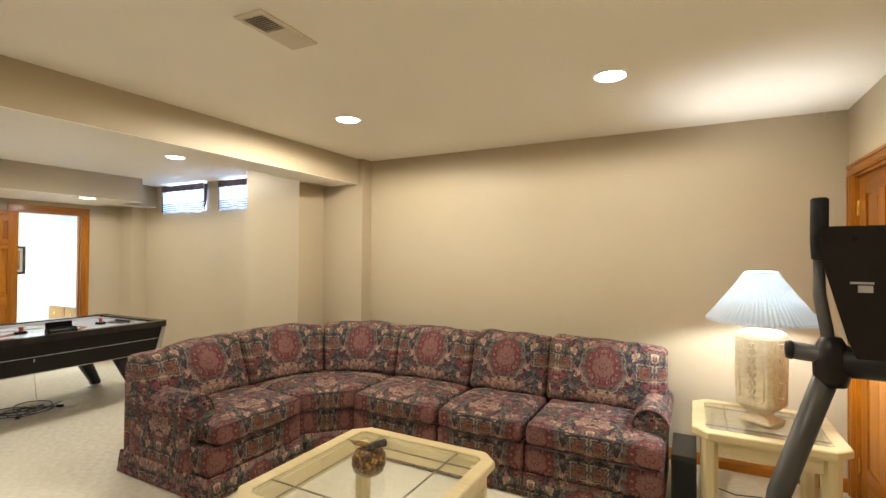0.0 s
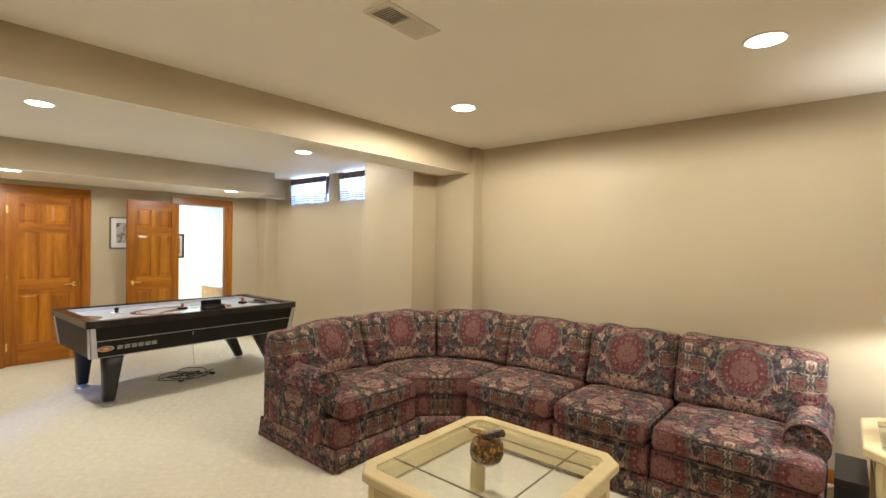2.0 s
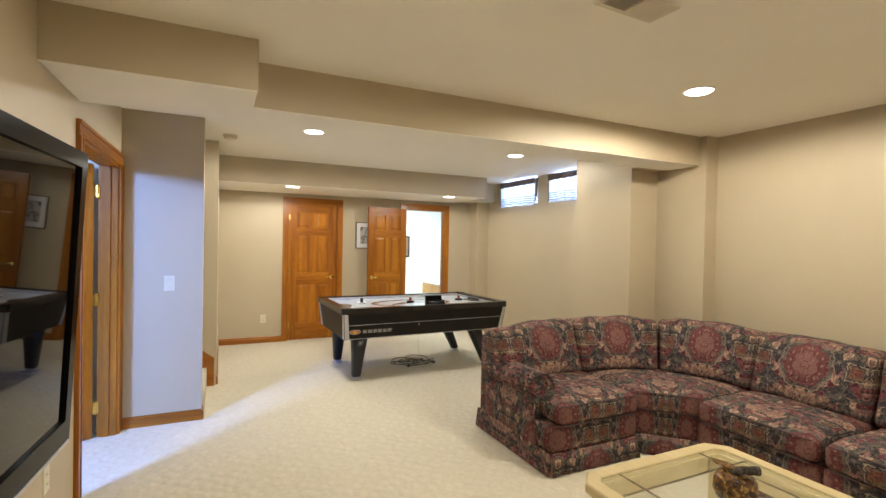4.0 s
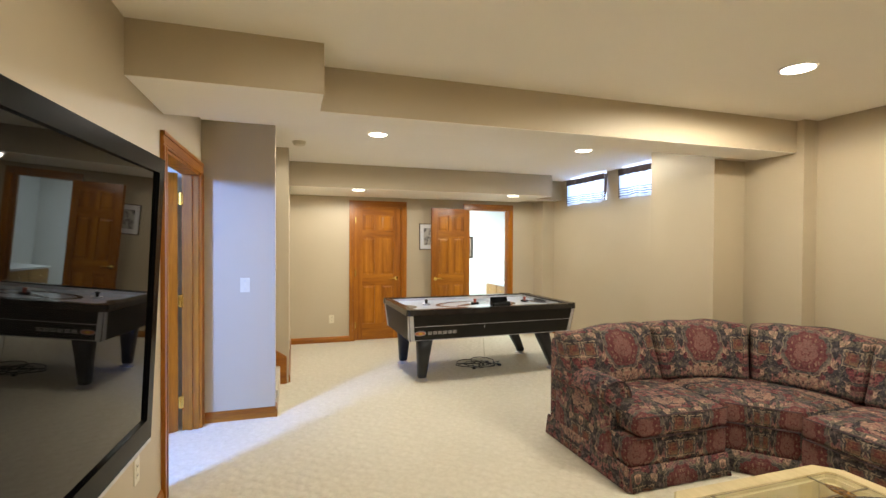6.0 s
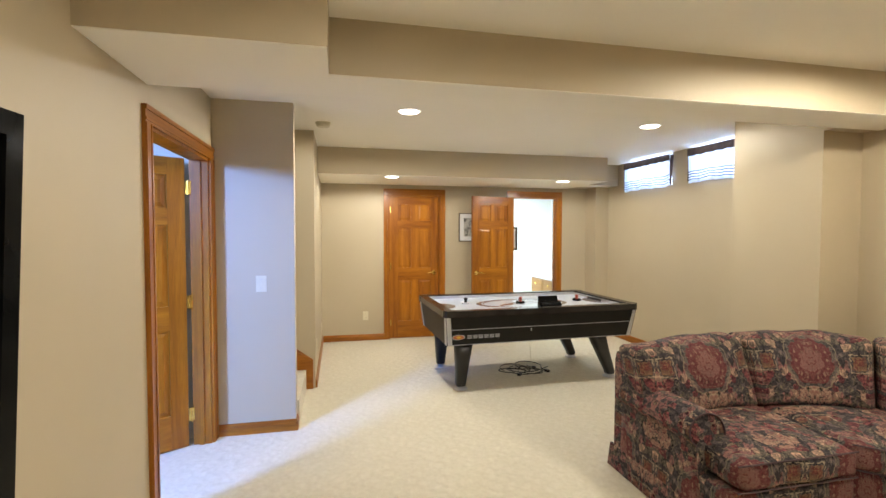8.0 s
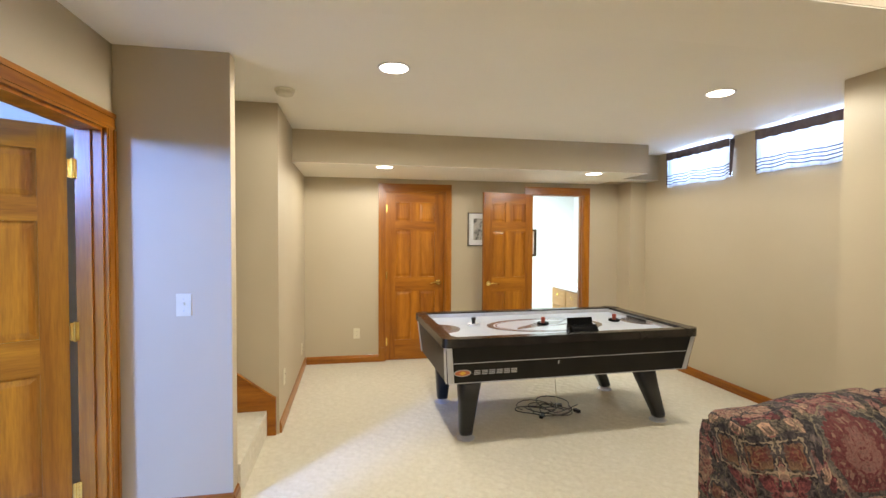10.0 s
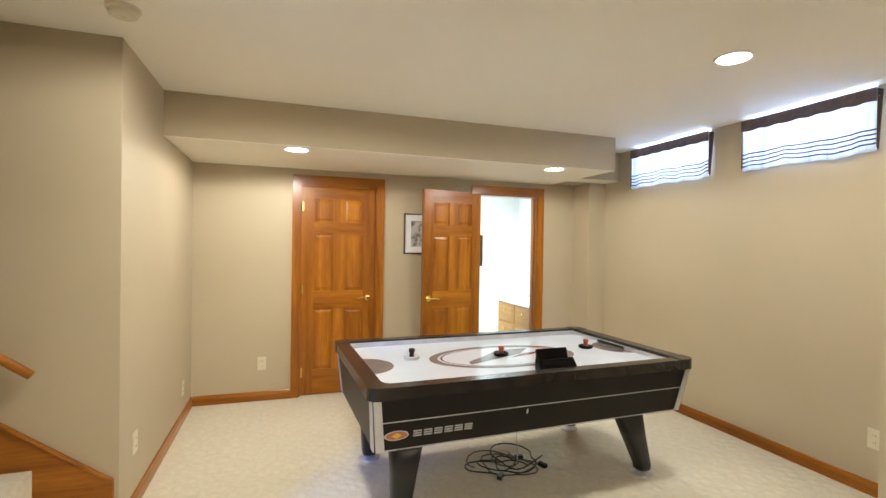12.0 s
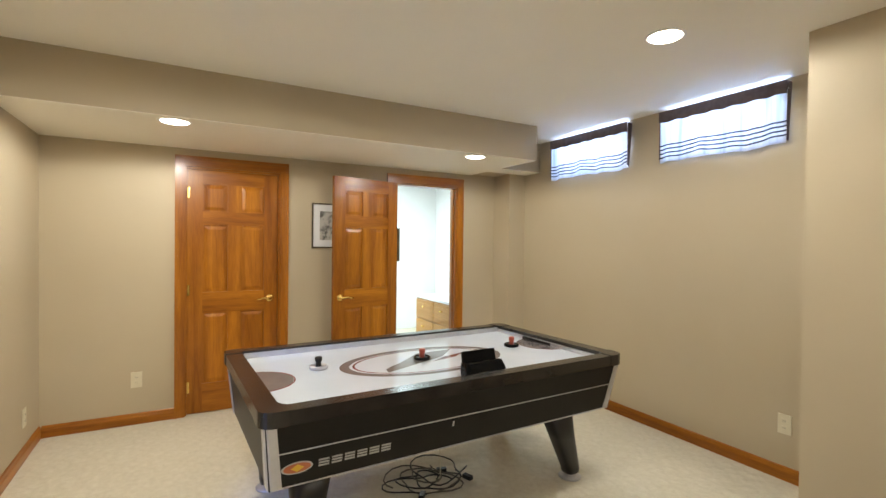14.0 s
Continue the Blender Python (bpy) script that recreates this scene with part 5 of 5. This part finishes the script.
part("cabinet", bevelled(taper(-HX + 0.018, HX - 0.018, -HY + 0.02, HY - 0.02, 0.468, 0.742, 0.055, 0.026), 0.004), CABINET, ah, "black laminate cabinet")
for sx in (-1, 1):
    slab("side_rail", (sx * (HX - 0.075) if sx > 0 else -HX, HX if sx > 0 else -HX + 0.075, -HY + 0.11, HY - 0.11, 0.742, TOP), RAIL, ah, 0.012, "dark grey side rail")
    # pinstripe and lower edge strip of the long sides
    for za, zb in ((0.618, 0.623), (0.470, 0.476)):
        k = lambda z: 0.055 * (0.742 - z) / 0.274
        bm = bmesh.new()
        x_a, x_b = HX - 0.018 - k(za) + 0.001, HX - 0.018 - k(zb) + 0.001
        e = HY - 0.052 - k(za) * 0.47
        loft(bm, [[(sx * x_a, y, za), (sx * (x_a + 0.002), y, za), (sx * (x_b + 0.002), y, zb), (sx * x_b, y, zb)] for y in (-e, e)])
        part("pinstripe", bm, SILVER, ah, "thin silver pinstripe")
for sy in (-1, 1):
    slab("end_rail", (-HX + 0.11, HX - 0.11, HY - 0.085 if sy > 0 else -HY, HY if sy > 0 else -HY + 0.085, 0.742, TOP), RAIL, ah, 0.012, "dark grey end rail")
    for sx in (-1, 1):
        # rounded corner cap
        bm = bmesh.new()
        pts = [(HX - 0.075, HY - 0.109), (HX + 0.003, HY - 0.109)] + [(HX - 0.055 + 0.058 * math.cos(a), HY - 0.055 + 0.058 * math.sin(a)) for a in [math.pi / 2 * k / 6 for k in range(7)]] + [(HX - 0.109, HY + 0.003), (HX - 0.109, HY - 0.085), (HX - 0.085, HY - 0.095)]
        prism(bm, [(sx * x, sy * y) for x, y in pts], 0.740, TOP + 0.003)
        part("corner_cap", bevelled(bm, 0.006, 3), RAIL, ah, "rounded dark grey corner cap")
        # silver corner plates
        bm = bmesh.new()
        top_, low_ = 0.738, 0.470
        ring = lambda z, d: [(sx * x, sy * y, z) for x, y in ((HX - 0.016 - d, HY - 0.062 - d * 0.6), (HX - 0.012 - d, HY - 0.062 - d * 0.6), (HX - 0.012 - d, HY - 0.030 - d * 0.47), (HX - 0.030 - d, HY - 0.014 - d * 0.47), (HX - 0.070 - d * 1.2, HY - 0.014 - d * 0.47), (HX - 0.070 - d * 1.2, HY - 0.019 - d * 0.47), (HX - 0.034 - d, HY - 0.020 - d * 0.47), (HX - 0.018 - d, HY - 0.034 - d * 0.47))]
        loft(bm, [ring(low_, 0.055), ring(top_, 0.0)])
        part("corner_plate", bm, SILVER, ah, "silver corner plate")
        # leg and foot
        lx, ly = sx * 0.395 - 0.065, sy * 0.82 + 0.035
        tx, ty = 0.415 * sx - lx, (0.785 if sy < 0 else 0.64) * sy - ly
        bm = bmesh.new()
        secs = []
        for z, w_, d_, ox, oy in ((0.035, 0.046, 0.046, 0, 0), (0.06, 0.050, 0.050, 0, 0), (0.30, 0.064, 0.070, 0.6 * tx, 0.6 * ty), (0.47, 0.076, 0.088, tx, ty)):
            secs.append([(lx + ox + w_ * math.copysign(abs(math.cos(a)) ** 0.6, math.cos(a)), ly + oy + d_ * math.copysign(abs(math.sin(a)) ** 0.6, math.sin(a)), z) for a in [2 * math.pi * (k + 0.5) / 20 for k in range(20)]])
        loft(bm, secs)
        leg = part("leg", bm, two_tone("black_leg", (0.006, 0.006, 0.007), (0.009, 0.009, 0.010), 6, 0.35), ah, "tapered black leg", smooth=True) if "black_leg" not in bpy.data.materials else part("leg", bm, bpy.data.materials["black_leg"], ah, "tapered black leg", smooth=True)
        bm = bmesh.new()
        turned(bm, [(0, 0.0), (0.068, 0.0), (0.070, 0.006), (0.056, 0.014), (0.040, 0.018), (0.038, 0.034), (0, 0.035)], 24, Matrix.Translation((lx, ly, 0)))
        part("foot", bm, SILVER, leg, "round chrome levelling foot", smooth=True)
part("playfield", boxes((-HX + 0.07, HX - 0.07, -HY + 0.08, HY - 0.08, 0.744, 0.757)), FIELD, ah, "glossy white playfield")
for sx in (-1, 1):
    part("inner_trim", boxes((min(sx * (HX - 0.076), sx * (HX - 0.084)), max(sx * (HX - 0.076), sx * (HX - 0.084)), -HY + 0.09, HY - 0.09, 0.757, 0.788), bevel=0.002), SILVER, ah, "silver inner trim")
for sy in (-1, 1):
    part("inner_trim", boxes((-HX + 0.09, HX - 0.09, min(sy * (HY - 0.086), sy * (HY - 0.104)), max(sy * (HY - 0.086), sy * (HY - 0.104)), 0.7575, 0.779 if sy > 0 else 0.764), bevel=0.002), SILVER, ah, "silver end trim")
FZ = 0.7575
part("goal_slot", boxes((-0.19, 0.085, HY - 0.110, HY - 0.1045, 0.7590, 0.777), bevel=0.0015), BLACK, ah, "black goal slot")
INK = two_tone("grey_field_print", (0.16, 0.145, 0.145), (0.19, 0.17, 0.17), 9, 0.12)
INK_RED = two_tone("maroon_field_print", (0.20, 0.055, 0.06), (0.24, 0.07, 0.075), 9, 0.12)


def band(rx0, ry0, rx1, ry1, a0=0.0, a1=360.0, n=56, z=FZ):
    bm = bmesh.new()
    ang = [radians(a0 + (a1 - a0) * k / n) for k in range(n + 1)]
    full = abs(a1 - a0) >= 360
    if full:
        ang = ang[:-1]
    loft(bm, [[(r_[0] * math.cos(a), r_[1] * math.sin(a), zz) for r_, zz in (((rx0, ry0), z), ((rx1, ry1), z), ((rx1, ry1), z + 0.0006), ((rx0, ry0), z + 0.0006))] for a in (ang + ang[:1] if full else ang)], caps=not full)
    return bm


part("field_ring", band(0.285, 0.51, 0.248, 0.455), INK, ah, "grey oval ring print")
part("field_ring", band(0.236, 0.437, 0.228, 0.425), INK_RED, ah, "maroon oval line print")
bm = bmesh.new()
loft(bm, [[(x, y, z) for x, y in ((0.15, -0.30), (-0.02, 0.13), (-0.155, 0.27), (-0.15, 0.02), (0.0, -0.16), (0.05, -0.24), (0.09, -0.29))] for z in (FZ, FZ + 0.0006)])
part("field_emblem", bm, INK, ah, "grey swoosh print")
bm = bmesh.new()
loft(bm, [[(x, y, z) for x, y in ((0.06, 0.02), (0.02, 0.20), (-0.05, 0.30), (-0.01, 0.14))] for z in (FZ, FZ + 0.0006)])
part("field_emblem", bm, INK_RED, ah, "maroon wedge print")
for sy, a0 in ((-1, 0), (1, 180)):
    m_ = Matrix.Translation((0, sy * (HY - 0.082), 0))
    bm = band(0.001, 0.001, 0.175, 0.175, a0, a0 + 180, 28)
    bm.transform(m_)
    part("goal_circle", bm, INK, ah, "grey goal circle print")
    bm = band(0.176, 0.176, 0.184, 0.184, a0, a0 + 180, 28)
    bm.transform(m_)
    part("goal_line", bm, INK_RED, ah, "maroon goal line print")
    slab("goal_slot", (-0.15, 0.15, min(sy * (HY - 0.078), sy * (HY - 0.088)), max(sy * (HY - 0.078), sy * (HY - 0.088)), 0.757, 0.778), DARK_VOID, ah, 0.001)
# emblem on the long front side: plain oval and bars, as raised print
slope = -math.atan2(0.055, 0.274)
front = pose(HX - 0.018 - 0.055 * (0.742 - 0.545) / 0.274 + 0.001, -0.865, 0.548, 0, 0, 90) @ Matrix.Rotation(-slope, 4, "X")
YELLOW = two_tone("yellow_print", (0.70, 0.42, 0.03), (0.75, 0.48, 0.05), 9, 0.4)
ORANGE = two_tone("orange_print", (0.45, 0.12, 0.05), (0.52, 0.16, 0.06), 9, 0.4)
GREY_PRINT = two_tone("light_grey_print", (0.42, 0.42, 0.42), (0.48, 0.48, 0.48), 9, 0.4)
badge = bmesh.new()
turned(badge, [(0, 0), (0.062, 0), (0.062, 0.0012), (0, 0.0013)], 32, pose(0, 0, 0, 90, 0, 0) @ Matrix.Diagonal((1, 0.42, 1, 1)))
badge.transform(front)
bd = part("emblem", badge, GREY_PRINT, ah, "oval maker's badge")
badge = bmesh.new()
turned(badge, [(0, 0.0012), (0.054, 0.0012), (0.054, 0.0022), (0, 0.0023)], 32, pose(0, 0, 0, 90, 0, 0) @ Matrix.Diagonal((1, 0.38, 1, 1)))
badge.transform(front)
part("emblem_field", badge, ORANGE, bd)
badge = bmesh.new()
turned(badge, [(0, 0.0022), (0.026, 0.0022), (0.026, 0.0032), (0, 0.0033)], 4, pose(0, 0, 0, 90, 0, 0) @ Matrix.Diagonal((1, 0.62, 1, 1)))
badge.transform(front)
part("emblem_mark", badge, YELLOW, bd)
for k in range(6):
    x = 0.085 + k * 0.055
    part("letter_bar", boxes((x, x + 0.044, -0.0018, 0.0, -0.016, -0.009), (x, x + 0.044, -0.0018, 0.0, -0.0035, 0.0035), (x, x + 0.044, -0.0018, 0.0, 0.009, 0.016), m=front), GREY_PRINT, ah, "light grey lettering bar")
part("keyhole", boxes((0.72, 0.728, -0.003, 0.0, 0.03, 0.055), m=front), SILVER, ah)


def on_table(x, y, z=0.0):
    return AT @ Matrix.Translation((x, y, FZ + z))


RED_PLASTIC = two_tone("red_plastic", (0.28, 0.05, 0.03), (0.33, 0.065, 0.04), 9, 0.3)
for i, (x, y) in enumerate(((-0.015, -0.012), (-0.039, 0.679))):
    t = thing("air_hockey_mallet", on_table(x, y), "black air hockey mallet with a red knob on the playfield", "mallet", "air hockey mallets")
    bm = bmesh.new()
    turned(bm, [(0, 0), (0.046, 0), (0.050, 0.005), (0.050, 0.014), (0.044, 0.019), (0.034, 0.014), (0.018, 0.014), (0, 0.015)], 24)
    part("base", bm, BLACK_GLOSS, t, smooth=False)
    bm = bmesh.new()
    turned(bm, [(0, 0.012), (0.018, 0.013), (0.015, 0.030), (0.019, 0.050), (0.019, 0.060), (0.012, 0.064), (0, 0.065)], 18)
    part("knob", bm, RED_PLASTIC, t, "red knob", smooth=True)
t = thing("air_hockey_mallet", on_table(-0.10, -0.60), "pale air hockey mallet with a black knob on the playfield", "mallet", "air hockey mallets")
bm = bmesh.new()
turned(bm, [(0, 0), (0.046, 0), (0.050, 0.005), (0.050, 0.014), (0.044, 0.019), (0.034, 0.014), (0.018, 0.014), (0, 0.015)], 24)
part("base", bm, SILVER, t)
bm = bmesh.new()
turned(bm, [(0, 0.012), (0.016, 0.013), (0.013, 0.034), (0.019, 0.044), (0.020, 0.062), (0.012, 0.066), (0, 0.067)], 18)
part("knob", bm, BLACK, t, "black knob", smooth=True)
t = thing("puck", on_table(-0.545 + 0.05, 0.94), "small black puck in the corner of the playfield", "puck")
bm = bmesh.new()
turned(bm, [(0, 0), (0.022, 0), (0.024, 0.003), (0.024, 0.012), (0.020, 0.015), (0, 0.015)], 18)
part("disc", bm, BLACK, t)
# overhead scorer lying on the near rail
sc = thing("score_unit", AT @ pose(0.44, 0.10, FZ, 0, 0, 90) @ Matrix.Diagonal((0.82, 0.85, 1.3, 1)), "black plastic electronic scorer resting on the table's edge", "scoreboard")
bm = bmesh.new()
loft(bm, [[(x, -0.06, 0), (x, 0.05, 0.0), (x, 0.062, 0.02), (x, 0.055, 0.055), (x, -0.02, 0.062), (x, -0.062, 0.035)] for x in (-0.13, -0.12, 0.12, 0.13)])
part("housing", bevelled(bm, 0.013, 4), BLACK_GLOSS, sc, smooth=True)
bm = bmesh.new()
loft(bm, [[(x, 0.030, 0.05), (x, 0.055, 0.05), (x, 0.066, 0.096), (x, 0.052, 0.098)] for x in (-0.125, 0.125)])
part("display_hood", bevelled(bm, 0.005, 3), BLACK_GLOSS, sc)
part("front_slot", boxes((-0.10, 0.10, -0.0665, -0.058, 0.012, 0.026), bevel=0.002), BLACK, sc)

# power cable heap under the table
heap = thing("cable_heap", pose(-5.37, 2.09, 0), "tangled heap of black power cables on the carpet", "cable")
rnd = random.Random(11)
DUSTY = two_tone("dusty_cable_sheath", (0.10, 0.085, 0.065), (0.15, 0.13, 0.10), 30, 0.6)
for k in range(7):
    bm = bmesh.new()
    a0, rx, ry = rnd.uniform(0, 6.28), rnd.uniform(0.05, 0.17), rnd.uniform(0.08, 0.23)
    ox, oy = rnd.uniform(-0.06, 0.06), rnd.uniform(-0.09, 0.09)
    pts = [(ox + rx * math.cos(a0 + a) * (1 + 0.35 * math.sin(2.3 * a + k)), oy + ry * math.sin(a0 + a) * (1 + 0.35 * math.cos(1.7 * a + k)), 0.007 + 0.010 * (k % 4) + 0.008 * math.sin(2 * a + k)) for a in [j * 0.28 for j in range(int(rnd.uniform(16, 26)))]]
    tube(bm, [(x, y, max(z, 0.006)) for x, y, z in pts], 0.0045, 6)
    part("cable", bm, DUSTY if k % 3 == 0 else BLACK, heap, "dusty grey-brown cable" if k % 3 == 0 else "", smooth=True)
for x, y, r_ in ((0.10, 0.22, 20), (-0.05, 0.12, 75), (0.16, -0.12, 140)):
    part("plug", boxes((-0.03, 0.03, -0.014, 0.014, -0.012, 0.012), bevel=0.004), BLACK, heap, at=pose(x, y, 0.018, 0, 0, r_))
drop = thing("power_cable", pose(-5.37, 2.09, 0), "thin light cord hanging from the games table down to the cables", "cable")
bm = bmesh.new()
tube(bm, [(0.05, 0.06, 0.02), (0.06, 0.05, 0.12), (0.10, 0.02, 0.30), (0.12, 0.0, 0.468)], 0.003, 6)
part("cord", bm, WHITE_PLASTIC, drop)

# ---- the far room ----
dr = thing("vanity_cabinet", pose(-8.45, 3.50, 0), "light oak vanity cabinet with a white counter, brass knobs", "cabinet")
OAK_LIGHT = wood_material("light_oak", (0.40, 0.19, 0.04), (0.54, 0.29, 0.08), 0)
part("carcass", boxes((0, 0.98, 0.002, 0.55, 0.09, 0.72), (0.02, 0.96, 0.06, 0.53, 0.0, 0.09), bevel=0.003), OAK_LIGHT, dr)
part("counter", boxes((-0.02, 1.0, -0.02, 0.56, 0.72, 0.75), bevel=0.006), WHITE_PAINT, dr, "white counter")
for x0_, x1_ in ((0.02, 0.48), (0.50, 0.96)):
    for z0_, z1_ in ((0.11, 0.45), (0.47, 0.70)):
        d_ = part("drawer" if z0_ > 0.4 else "cupboard_door", boxes((x0_, x1_, -0.016, 0.0, z0_, z1_), bevel=0.004), OAK_LIGHT, dr)
        part("raised_panel", boxes((x0_ + 0.045, x1_ - 0.045, -0.021, -0.0165, z0_ + 0.04, z1_ - 0.04), bevel=0.004), OAK_LIGHT, d_)
        bm = bmesh.new()
        turned(bm, [(0, 0), (0.006, 0), (0.006, 0.012), (0.014, 0.020), (0.010, 0.028), (0, 0.030)], 12, pose((x0_ + x1_) / 2, -0.021, z1_ - 0.08, 90, 0, 0))
        part("knob", bm, BRASS, d_, "brass knob")
structure("far_room_partition", boxes((-7.95, -7.85, 2.0, 2.90, 0, CEIL)), WHITE_PAINT, "white partition in the far room")
picture(pose(-7.85, 2.83, 1.41, 0, 0, 90) @ pose(0, 0, 0), 0.14, 0.19, "small dark framed picture in the far room", print_art("warm_print", (0.55, 0.30, 0.12), (0.18, 0.06, 0.03), 10), DARK_FRAME, 0.03, 0.03)
